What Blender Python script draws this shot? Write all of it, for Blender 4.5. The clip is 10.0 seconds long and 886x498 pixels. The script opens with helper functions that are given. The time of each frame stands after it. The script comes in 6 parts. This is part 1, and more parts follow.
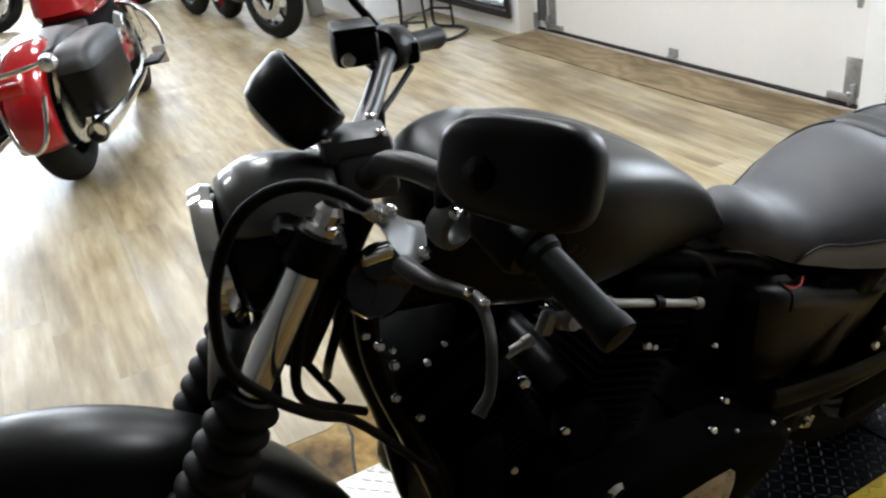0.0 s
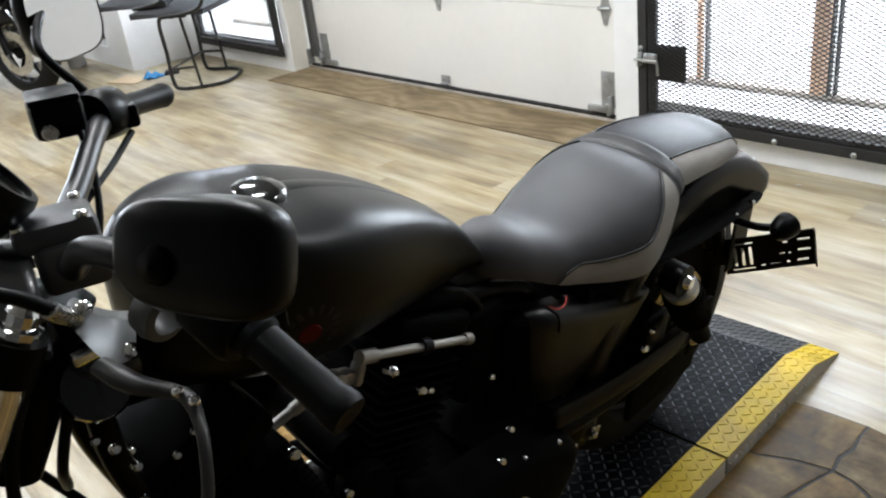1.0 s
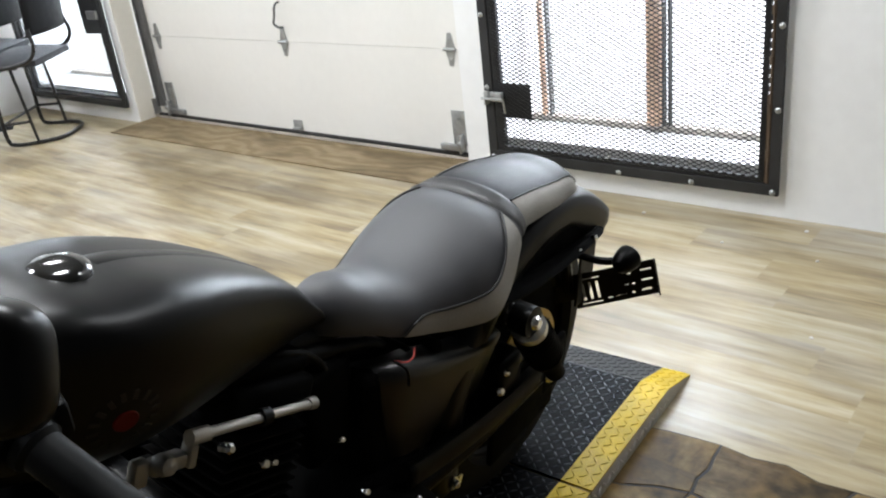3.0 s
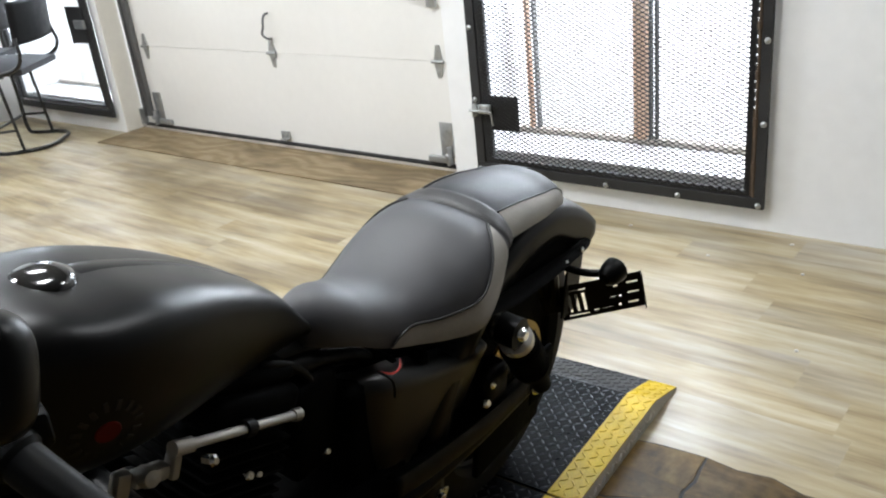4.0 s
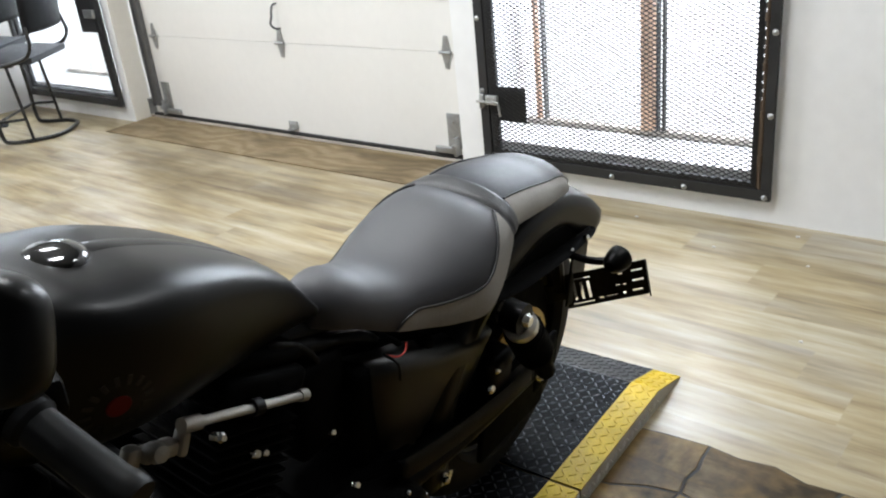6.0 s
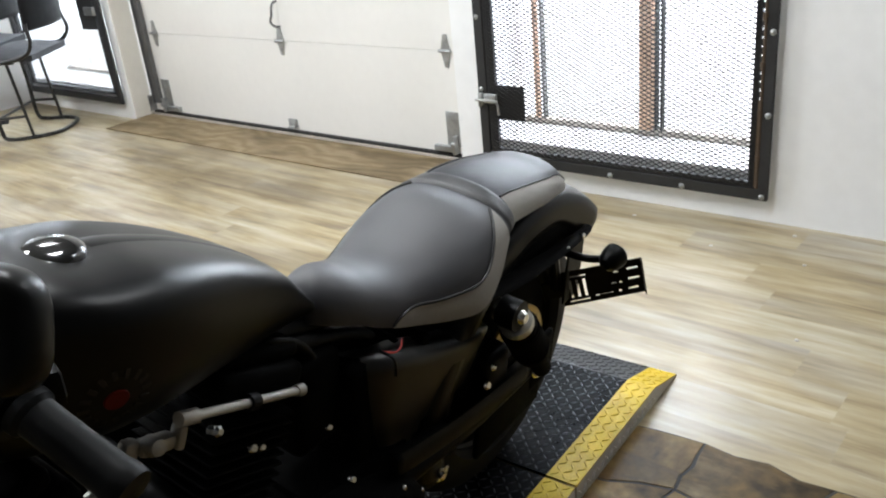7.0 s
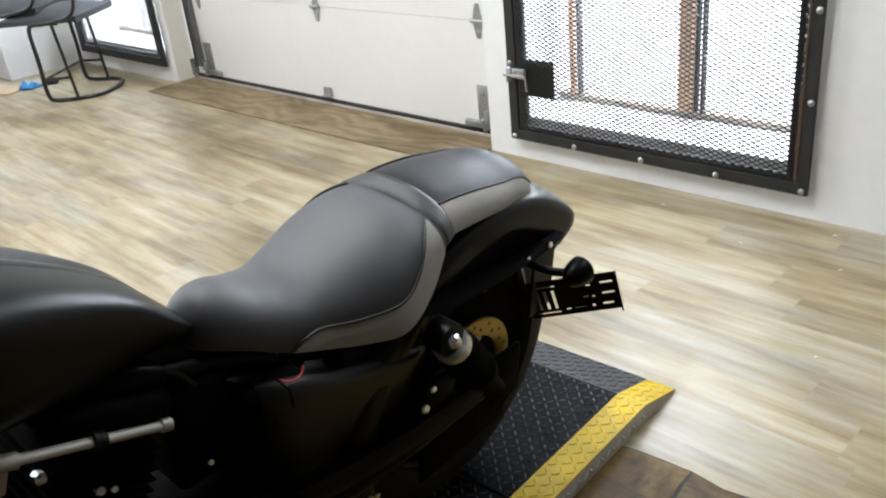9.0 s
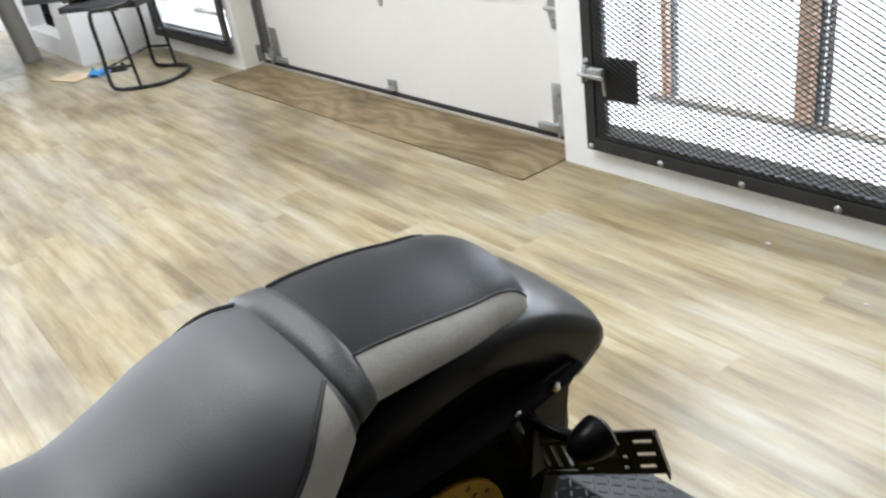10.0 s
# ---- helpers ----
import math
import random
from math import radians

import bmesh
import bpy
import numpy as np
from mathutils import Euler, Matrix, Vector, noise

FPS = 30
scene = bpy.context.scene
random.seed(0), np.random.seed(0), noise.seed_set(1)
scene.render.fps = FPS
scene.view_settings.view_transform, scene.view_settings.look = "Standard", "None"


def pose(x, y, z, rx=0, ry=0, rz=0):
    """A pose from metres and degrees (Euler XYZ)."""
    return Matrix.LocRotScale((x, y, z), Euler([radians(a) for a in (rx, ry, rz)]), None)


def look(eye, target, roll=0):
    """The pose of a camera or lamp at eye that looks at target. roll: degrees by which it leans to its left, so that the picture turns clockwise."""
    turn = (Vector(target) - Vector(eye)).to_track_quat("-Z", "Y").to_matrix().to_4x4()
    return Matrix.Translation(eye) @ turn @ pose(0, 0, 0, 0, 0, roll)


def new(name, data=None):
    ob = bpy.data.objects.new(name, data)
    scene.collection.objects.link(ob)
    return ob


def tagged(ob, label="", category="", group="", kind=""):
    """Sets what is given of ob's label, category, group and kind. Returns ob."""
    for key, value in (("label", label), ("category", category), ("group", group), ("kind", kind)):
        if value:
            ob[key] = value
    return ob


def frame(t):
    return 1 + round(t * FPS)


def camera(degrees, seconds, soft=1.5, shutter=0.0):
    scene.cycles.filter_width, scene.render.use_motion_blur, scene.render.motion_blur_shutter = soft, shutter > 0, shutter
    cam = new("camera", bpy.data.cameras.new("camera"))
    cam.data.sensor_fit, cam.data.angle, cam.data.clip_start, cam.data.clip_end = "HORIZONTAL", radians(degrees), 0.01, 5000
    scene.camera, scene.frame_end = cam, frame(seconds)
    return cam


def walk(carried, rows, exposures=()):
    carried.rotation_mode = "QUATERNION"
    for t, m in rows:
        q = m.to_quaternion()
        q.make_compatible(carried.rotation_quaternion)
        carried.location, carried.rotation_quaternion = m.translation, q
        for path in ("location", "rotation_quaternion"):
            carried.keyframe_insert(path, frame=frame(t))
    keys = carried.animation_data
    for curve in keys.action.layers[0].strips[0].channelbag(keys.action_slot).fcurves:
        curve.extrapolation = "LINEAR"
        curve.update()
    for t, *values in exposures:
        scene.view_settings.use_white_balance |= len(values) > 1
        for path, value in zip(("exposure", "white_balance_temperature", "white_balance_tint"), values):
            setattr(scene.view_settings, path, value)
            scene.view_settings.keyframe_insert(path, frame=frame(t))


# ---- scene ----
cam = camera(54.7, 10.0, 2.1, 0.15)
PATH = [
    (0, (0.017, 0.233, 1.316), (0.763, 1.861, 0.426), -6.3),
    (0.2, (0.045, 0.235, 1.320), (0.887, 1.822, 0.441), -8.0),
    (0.5, (0.074, 0.232, 1.322), (1.059, 1.747, 0.465), -7.9),
    (0.7, (0.090, 0.236, 1.318), (1.129, 1.711, 0.454), -7.9),
    (1, (0.111, 0.239, 1.315), (1.236, 1.643, 0.441), -7.3),
    (1.5, (0.144, 0.245, 1.306), (1.373, 1.546, 0.415), -7.2),
    (2, (0.17, 0.25, 1.308), (1.472, 1.499, 0.443), -7.5),
    (2.5, (0.178, 0.248, 1.311), (1.521, 1.464, 0.463), -7.1),
    (2.7, (0.175, 0.242, 1.315), (1.527, 1.453, 0.474), -7.1),
    (3.8, (0.175, 0.234, 1.312), (1.563, 1.428, 0.506), -6.4),
    (4, (0.176, 0.236, 1.313), (1.567, 1.426, 0.507), -6.3),
    (4.5, (0.175, 0.233, 1.313), (1.568, 1.423, 0.51), -6.4),
    (5, (0.174, 0.229, 1.311), (1.564, 1.423, 0.511), -6.5),
    (5.5, (0.173, 0.224, 1.308), (1.56, 1.417, 0.5), -6.4),
    (5.7, (0.169, 0.228, 1.307), (1.549, 1.423, 0.489), -6.3),
    (6.8, (0.158, 0.213, 1.306), (1.530, 1.417, 0.489), -5.8),
    (7, (0.158, 0.213, 1.309), (1.532, 1.411, 0.487), -5.9),
    (7.5, (0.14, 0.209, 1.315), (1.559, 1.381, 0.534), -5.2),
    (7.8, (0.120, 0.209, 1.317), (1.560, 1.360, 0.541), -4.1),
    (8, (0.117, 0.217, 1.31), (1.555, 1.356, 0.513), -5.3),
    (8.2, (0.140, 0.214, 1.304), (1.566, 1.347, 0.477), -7.7),
    (8.4, (0.196, 0.197, 1.298), (1.612, 1.332, 0.458), -8.1),
    (8.5, (0.23, 0.185, 1.296), (1.611, 1.375, 0.472), -7.8),
    (8.6, (0.273, 0.166, 1.295), (1.582, 1.447, 0.493), -7.9),
    (8.8, (0.360, 0.142, 1.289), (1.638, 1.431, 0.448), -5.1),
    (9, (0.444, 0.151, 1.296), (1.668, 1.462, 0.411), -6.2),
    (9.2, (0.540, 0.203, 1.272), (1.739, 1.532, 0.379), -6.6),
    (9.5, (0.698, 0.316, 1.267), (1.861, 1.639, 0.319), -6.9),
    (9.7, (0.791, 0.354, 1.273), (1.939, 1.706, 0.351), -9.1),
    (9.8, (0.844, 0.373, 1.260), (2.015, 1.780, 0.287), -9.0),
    (9.9, (0.905, 0.395, 1.242), (2.002, 1.831, 0.273), -8.8),
    (10, (0.973, 0.406, 1.235), (1.975, 1.875, 0.319), -8.6),
]
walk(cam, [(t, look(eye, target, roll)) for t, eye, target, roll in PATH])

# ---- light ----
world = bpy.data.worlds.new("world")
scene.world = world
world.use_nodes = True
wn = world.node_tree.nodes
wl = world.node_tree.links
sky = wn.new("ShaderNodeTexSky")
sky.sky_type, sky.sun_disc = "NISHITA", False
sky.sun_elevation, sky.sun_rotation = radians(40), radians(120)
wl.new(sky.outputs[0], wn["Background"].inputs["Color"])
wn["Background"].inputs["Strength"].default_value = 0.12


def area_lamp(name, m, sx, sy, watts, colour=(1, 1, 1), spread=180):
    d = bpy.data.lights.new(name, "AREA")
    d.shape, d.size, d.size_y, d.energy, d.color, d.spread = "RECTANGLE", sx, sy, watts, colour, radians(spread)
    ob = new(name, d)
    ob.matrix_world = m
    return ob


# daylight through the two gated windows
area_lamp("window_daylight", look((3.62, 1.80, 1.62), (0.0, 1.5, 0.6)), 1.20, 1.0, 145, (0.80, 0.90, 1.0))
area_lamp("window_daylight", look((3.56, 5.78, 1.62), (0.0, 5.3, 0.6)), 1.10, 1.0, 150, (0.80, 0.90, 1.0))

# added lamp in an assumed far window, for glare on floor and bike
area_lamp("added_north_daylight", look((-0.2, 11.3, 1.6), (-0.1, 2.0, 0.4)), 3.4, 1.8, 350, (0.80, 0.90, 1.0))

# ---- materials ----
def node_mat(name):
    m = bpy.data.materials.new(name)
    m.use_nodes = True
    return m, m.node_tree.nodes, m.node_tree.links, m.node_tree.nodes["Principled BSDF"]


def ramp(n, stops):
    r = n.new("ShaderNodeValToRGB")
    e = r.color_ramp.elements
    while len(e) < len(stops):
        e.new(0.5)
    for k, (p, c) in enumerate(stops):
        e[k].position = p
        e[k].color = (*c, 1) if len(c) == 3 else c
    return r


def simple(name, base, rough=0.5, metal=0.0, vary=0.15, scale=8.0, bump=0.0, bump_scale=200.0, coat=0.0, rough_vary=0.1, spec=0.5):
    """Two scales of noise in colour and roughness, fine bump."""
    m, n, l, p = node_mat(name)
    tc = n.new("ShaderNodeTexCoord")
    n1 = n.new("ShaderNodeTexNoise")
    n1.inputs["Scale"].default_value = scale
    n1.inputs["Detail"].default_value = 6
    l.new(tc.outputs["Object"], n1.inputs["Vector"])
    n2 = n.new("ShaderNodeTexNoise")
    n2.inputs["Scale"].default_value = scale * 14
    n2.inputs["Detail"].default_value = 3
    l.new(tc.outputs["Object"], n2.inputs["Vector"])
    mx = n.new("ShaderNodeMix")
    mx.data_type = "FLOAT"
    mx.inputs[0].default_value = 0.35
    l.new(n1.outputs[0], mx.inputs[2])
    l.new(n2.outputs[0], mx.inputs[3])
    lo = tuple(max(0, c * (1 - vary)) for c in base)
    hi = tuple(min(1, c * (1 + vary)) for c in base)
    r = ramp(n, [(0.3, lo), (0.7, hi)])
    l.new(mx.outputs[0], r.inputs[0])
    l.new(r.outputs[0], p.inputs["Base Color"])
    mr = n.new("ShaderNodeMapRange")
    mr.inputs["From Min"].default_value, mr.inputs["From Max"].default_value = 0.3, 0.7
    mr.inputs["To Min"].default_value, mr.inputs["To Max"].default_value = max(0.02, rough - rough_vary), min(1, rough + rough_vary)
    l.new(mx.outputs[0], mr.inputs["Value"])
    l.new(mr.outputs[0], p.inputs["Roughness"])
    p.inputs["Metallic"].default_value = metal
    p.inputs["Coat Weight"].default_value = coat
    p.inputs["Specular IOR Level"].default_value = spec
    if bump:
        n3 = n.new("ShaderNodeTexNoise")
        n3.inputs["Scale"].default_value = bump_scale
        n3.inputs["Detail"].default_value = 3
        l.new(tc.outputs["Object"], n3.inputs["Vector"])
        b = n.new("ShaderNodeBump")
        b.inputs["Strength"].default_value = bump
        b.inputs["Distance"].default_value = 0.002
        l.new(n3.outputs[0], b.inputs["Height"])
        l.new(b.outputs[0], p.inputs["Normal"])
    return m


M_wall = simple("white_wall_paint", (0.86, 0.865, 0.87), 0.6, vary=0.05, scale=1.3, bump=0.15, bump_scale=60)
M_jamb = simple("cream_wall_paint", (0.72, 0.69, 0.62), 0.6, vary=0.06, scale=2, bump=0.15, bump_scale=60)
M_ceiling = simple("ceiling_paint", (0.28, 0.28, 0.285), 0.8, vary=0.05)
M_backwall = simple("showroom_wall_paint", (0.16, 0.157, 0.15), 0.7, vary=0.08, scale=1)
M_door = simple("white_door_skin", (0.80, 0.79, 0.76), 0.42, vary=0.03, scale=1.5, bump=0.12, bump_scale=180)
M_galv = simple("galvanised_steel", (0.42, 0.43, 0.43), 0.45, metal=0.9, vary=0.2, scale=40)
M_rail = simple("dark_steel_rail", (0.16, 0.16, 0.16), 0.5, metal=0.7, vary=0.2, scale=20)
M_gate = simple("dark_gate_steel", (0.028, 0.028, 0.029), 0.5, metal=0.1, spec=0.3, vary=0.35, scale=12, bump=0.2)
M_rust = simple("rusty_hinge_strip", (0.085, 0.058, 0.038), 0.65, metal=0.3, vary=0.4, scale=18, bump=0.3)
M_wood = simple("window_post_wood", (0.58, 0.36, 0.24), 0.65, vary=0.2, scale=10)
M_sill = simple("weathered_sill", (0.60, 0.59, 0.57), 0.75, vary=0.25, scale=9, bump=0.2)
M_rail_wood = simple("weathered_bottom_rail", (0.46, 0.41, 0.36), 0.75, vary=0.4, scale=7, bump=0.2)
M_rubber = simple("tyre_rubber", (0.006, 0.006, 0.006), 0.75, vary=0.25, scale=20, bump=0.2, spec=0.2)
M_seal = simple("black_rubber_seal", (0.02, 0.02, 0.02), 0.6, vary=0.2)
M_matte = simple("matte_black_paint", (0.0010, 0.0010, 0.0011), 0.34, vary=0.05, scale=30, spec=0.20, rough_vary=0.008)
M_gloss = simple("gloss_black_paint", (0.004, 0.004, 0.004), 0.12, vary=0.1, scale=20, rough_vary=0.03, coat=0.3)
M_visor = simple("polished_black_visor", (0.020, 0.020, 0.021), 0.34, vary=0.1, scale=20, rough_vary=0.03, spec=1.0, coat=0.5)
M_satin = simple("satin_black_metal", (0.0012, 0.0012, 0.0012), 0.36, spec=0.085, metal=0.0, vary=0.2, scale=30)
M_cover = simple("satin_black_cover", (0.0015, 0.0014, 0.0013), 0.38, vary=0.08, scale=20, spec=0.40, rough_vary=0.02)
M_engine = simple("wrinkle_black_engine", (0.0012, 0.0012, 0.0012), 0.7, vary=0.2, scale=30, spec=0.03, bump=0.25, bump_scale=700)
M_chrome = simple("polished_chrome", (0.80, 0.80, 0.79), 0.10, metal=1.0, vary=0.04, rough_vary=0.04)
M_alu = simple("brushed_aluminium", (0.56, 0.56, 0.55), 0.30, metal=0.95, vary=0.08, scale=30)
M_forktube = simple("hard_chromed_fork_tube", (0.90, 0.895, 0.885), 0.13, metal=1.0, vary=0.06, scale=30, rough_vary=0.04)
M_clamp = simple("grey_cast_clamp", (0.06, 0.06, 0.062), 0.42, metal=0.5, vary=0.15, scale=30)
M_perch = simple("cast_perch_alloy", (0.105, 0.105, 0.103), 0.45, metal=0.35, vary=0.2, scale=30)
M_dullalu = simple("dull_aluminium", (0.31, 0.295, 0.265), 0.45, metal=0.35, vary=0.15, scale=30)
M_brass = simple("gold_brake_rotor", (0.40, 0.26, 0.036), 0.42, metal=0.5, vary=0.2, scale=30)
M_grip = simple("ribbed_grip_rubber", (0.005, 0.005, 0.005), 0.45, spec=0.09, vary=0.15, scale=30)
M_gaiter = simple("fork_gaiter_rubber", (0.006, 0.006, 0.006), 0.6, spec=0.2, vary=0.2, scale=30)
M_mirror = simple("mirror_glass", (0.92, 0.93, 0.94), 0.03, metal=1.0, vary=0.0, rough_vary=0.0)
M_lever = simple("dark_satin_lever", (0.026, 0.025, 0.024), 0.38, metal=0.4, vary=0.1, scale=40)
M_red = simple("metallic_red_paint", (0.30, 0.008, 0.010), 0.16, metal=0.15, vary=0.1, coat=0.6)
M_redlens = simple("red_lens", (0.30, 0.01, 0.01), 0.15, vary=0.1)
M_orange = simple("orange_emblem", (0.11, 0.008, 0.006), 0.5, vary=0.1, spec=0.1)
M_letter = simple("grey_emblem_letter", (0.022, 0.021, 0.019), 0.5, vary=0.1, spec=0.2)
M_wire = simple("red_wire", (0.50, 0.04, 0.03), 0.5)
M_whitepaint = simple("white_bike_paint", (0.78, 0.78, 0.77), 0.2, vary=0.04, coat=0.4)
M_silver = simple("silver_rim", (0.60, 0.60, 0.60), 0.25, metal=0.9, vary=0.1)
M_leather = simple("black_saddle_leather", (0.012, 0.012, 0.0125), 0.42, vary=0.15, scale=12, bump=0.35, bump_scale=450, rough_vary=0.05)
M_vinyl = simple("black_seat_vinyl", (0.010, 0.010, 0.0145), 0.60, vary=0.12, scale=10, bump=0.16, bump_scale=420, rough_vary=0.02, spec=1.0)
M_grey = simple("grey_seat_fabric", (0.30, 0.285, 0.26), 0.72, vary=0.15, scale=16, bump=0.5, bump_scale=700)
# seat vinyl again with less sheen, as the pad's top throws back less light
M_padvinyl = simple("black_vinyl_low_sheen", (0.008, 0.008, 0.0105), 0.5, vary=0.12, scale=10, bump=0.2, bump_scale=420, rough_vary=0.02, spec=0.22)
M_thread = simple("black_piping", (0.012, 0.012, 0.012), 0.55)
M_chairseat = simple("charcoal_chair_fabric", (0.030, 0.032, 0.037), 0.7, vary=0.2, scale=30, bump=0.4, bump_scale=500)
M_chairback = simple("matte_black_backrest", (0.008, 0.008, 0.009), 0.6, vary=0.15, scale=20, spec=0.15)
M_chairtube = simple("black_enamel_tube", (0.012, 0.012, 0.012), 0.3, vary=0.1)
M_card = simple("brown_cardboard", (0.50, 0.38, 0.25), 0.8, vary=0.1, scale=6)
M_blue = simple("blue_cloth", (0.03, 0.20, 0.45), 0.8, vary=0.2, scale=20)
M_greyroll = simple("grey_roll_sheet", (0.30, 0.29, 0.27), 0.6, vary=0.12, scale=3)
# near-black in place of the darkness inside the alcove and the rotor holes
M_dark = simple("near_black_shade", (0.015, 0.015, 0.016), 0.6)


def glow_mat(name, colour, strength):
    m, n, l, p = node_mat(name)
    p.inputs["Base Color"].default_value = (*colour, 1)
    p.inputs["Emission Color"].default_value = (*colour, 1)
    p.inputs["Emission Strength"].default_value = strength
    return m


M_outside = glow_mat("overcast_daylight", (0.97, 0.985, 1.0), 1.12)
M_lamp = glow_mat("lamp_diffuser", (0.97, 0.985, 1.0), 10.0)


def plank_mat():
    """Worn wood-look vinyl: long streaks, pale scuffs, dark grain, per plank tone."""
    m, n, l, p = node_mat("weathered_plank_vinyl")
    oi = n.new("ShaderNodeObjectInfo")
    geo = n.new("ShaderNodeNewGeometry")
    off = n.new("ShaderNodeVectorMath")
    off.operation = "MULTIPLY_ADD"
    comb = n.new("ShaderNodeCombineXYZ")
    l.new(oi.outputs["Random"], comb.inputs[0])
    l.new(oi.outputs["Random"], comb.inputs[1])
    off.inputs[1].default_value = (7.0, 13.0, 0.0)
    l.new(comb.outputs[0], off.inputs[0])
    l.new(geo.outputs["Position"], off.inputs[2])

    def noise_at(scale, sx, sy, detail, rough=0.6, vec=off.outputs[0]):
        mp = n.new("ShaderNodeMapping")
        mp.inputs["Scale"].default_value = (sx, sy, 1)
        l.new(vec, mp.inputs["Vector"])
        t = n.new("ShaderNodeTexNoise")
        t.inputs["Scale"].default_value = scale
        t.inputs["Detail"].default_value = detail
        t.inputs["Roughness"].default_value = rough
        l.new(mp.outputs[0], t.inputs["Vector"])
        return t

    def mix(fac, a, b, kind="MIX"):
        x = n.new("ShaderNodeMix")
        x.data_type, x.blend_type = "RGBA", kind
        if isinstance(fac, float):
            x.inputs[0].default_value = fac
        else:
            l.new(fac, x.inputs[0])
        l.new(a, x.inputs[6])
        l.new(b, x.inputs[7])
        return x

    streak = noise_at(1.0, 16, 1.7, 9, 0.62)
    base = ramp(n, [(0.32, (0.168, 0.126, 0.066)), (0.43, (0.262, 0.206, 0.111)), (0.53, (0.343, 0.283, 0.168)), (0.68, (0.432, 0.384, 0.285))])
    l.new(streak.outputs[0], base.inputs[0])
    blot = noise_at(1.0, 5.0, 1.1, 5, 0.55)
    br = ramp(n, [(0.45, (0, 0, 0)), (0.72, (0.8, 0.8, 0.8))])
    l.new(blot.outputs[0], br.inputs[0])
    grey = ramp(n, [(0.3, (0.235, 0.21, 0.168)), (0.7, (0.40, 0.372, 0.32))])
    l.new(streak.outputs[0], grey.inputs[0])
    c1 = mix(br.outputs[0], base.outputs[0], grey.outputs[0])
    tone = n.new("ShaderNodeMapRange")
    tone.inputs["To Min"].default_value, tone.inputs["To Max"].default_value = 0.92, 1.04
    l.new(oi.outputs["Random"], tone.inputs["Value"])
    tb = n.new("ShaderNodeCombineColor")
    for k in range(3):
        l.new(tone.outputs[0], tb.inputs[k])
    c2 = mix(1.0, c1.outputs[2], tb.outputs[0], "MULTIPLY")
    knots = noise_at(1.0, 9, 3.4, 2, 0.5)
    kr = ramp(n, [(0.0, (1, 1, 1)), (0.24, (0.0, 0.0, 0.0))])
    l.new(knots.outputs[0], kr.inputs[0])
    kd = n.new("ShaderNodeRGB")
    kd.outputs[0].default_value = (0.10, 0.07, 0.045, 1)
    c3 = mix(kr.outputs[0], c2.outputs[2], kd.outputs[0])
    # long dark grain lines and broad worn-grey or ochre stretches over several boards
    grain = noise_at(1.0, 60, 4.0, 5, 0.65)
    gr = ramp(n, [(0.30, (0.55, 0.50, 0.44)), (0.46, (1, 1, 1))])
    l.new(grain.outputs[0], gr.inputs[0])
    c4 = mix(0.4, c3.outputs[2], gr.outputs[0], "MULTIPLY")
    broad = noise_at(1.0, 2.2, 0.9, 4, 0.55, geo.outputs["Position"])
    wr = ramp(n, [(0.39, (0.66, 0.61, 0.53)), (0.47, (0.98, 0.95, 0.89)), (0.55, (1.03, 1.01, 0.97)), (0.65, (1.02, 1.05, 1.12))])
    l.new(broad.outputs[0], wr.inputs[0])
    c3 = mix(1.0, c4.outputs[2], wr.outputs[0], "MULTIPLY")
    l.new(c3.outputs[2], p.inputs["Base Color"])
    p.inputs["Specular IOR Level"].default_value = 0.6
    gl = noise_at(1.0, 3, 3, 6, 0.6, geo.outputs["Position"])
    mr = n.new("ShaderNodeMapRange")
    mr.inputs["From Min"].default_value, mr.inputs["From Max"].default_value = 0.3, 0.7
    mr.inputs["To Min"].default_value, mr.inputs["To Max"].default_value = 0.30, 0.46
    l.new(gl.outputs[0], mr.inputs["Value"])
    l.new(mr.outputs[0], p.inputs["Roughness"])
    b = n.new("ShaderNodeBump")
    b.inputs["Strength"].default_value = 0.12
    b.inputs["Distance"].default_value = 0.001
    l.new(streak.outputs[0], b.inputs["Height"])
    l.new(b.outputs[0], p.inputs["Normal"])
    return m


M_plank = plank_mat()


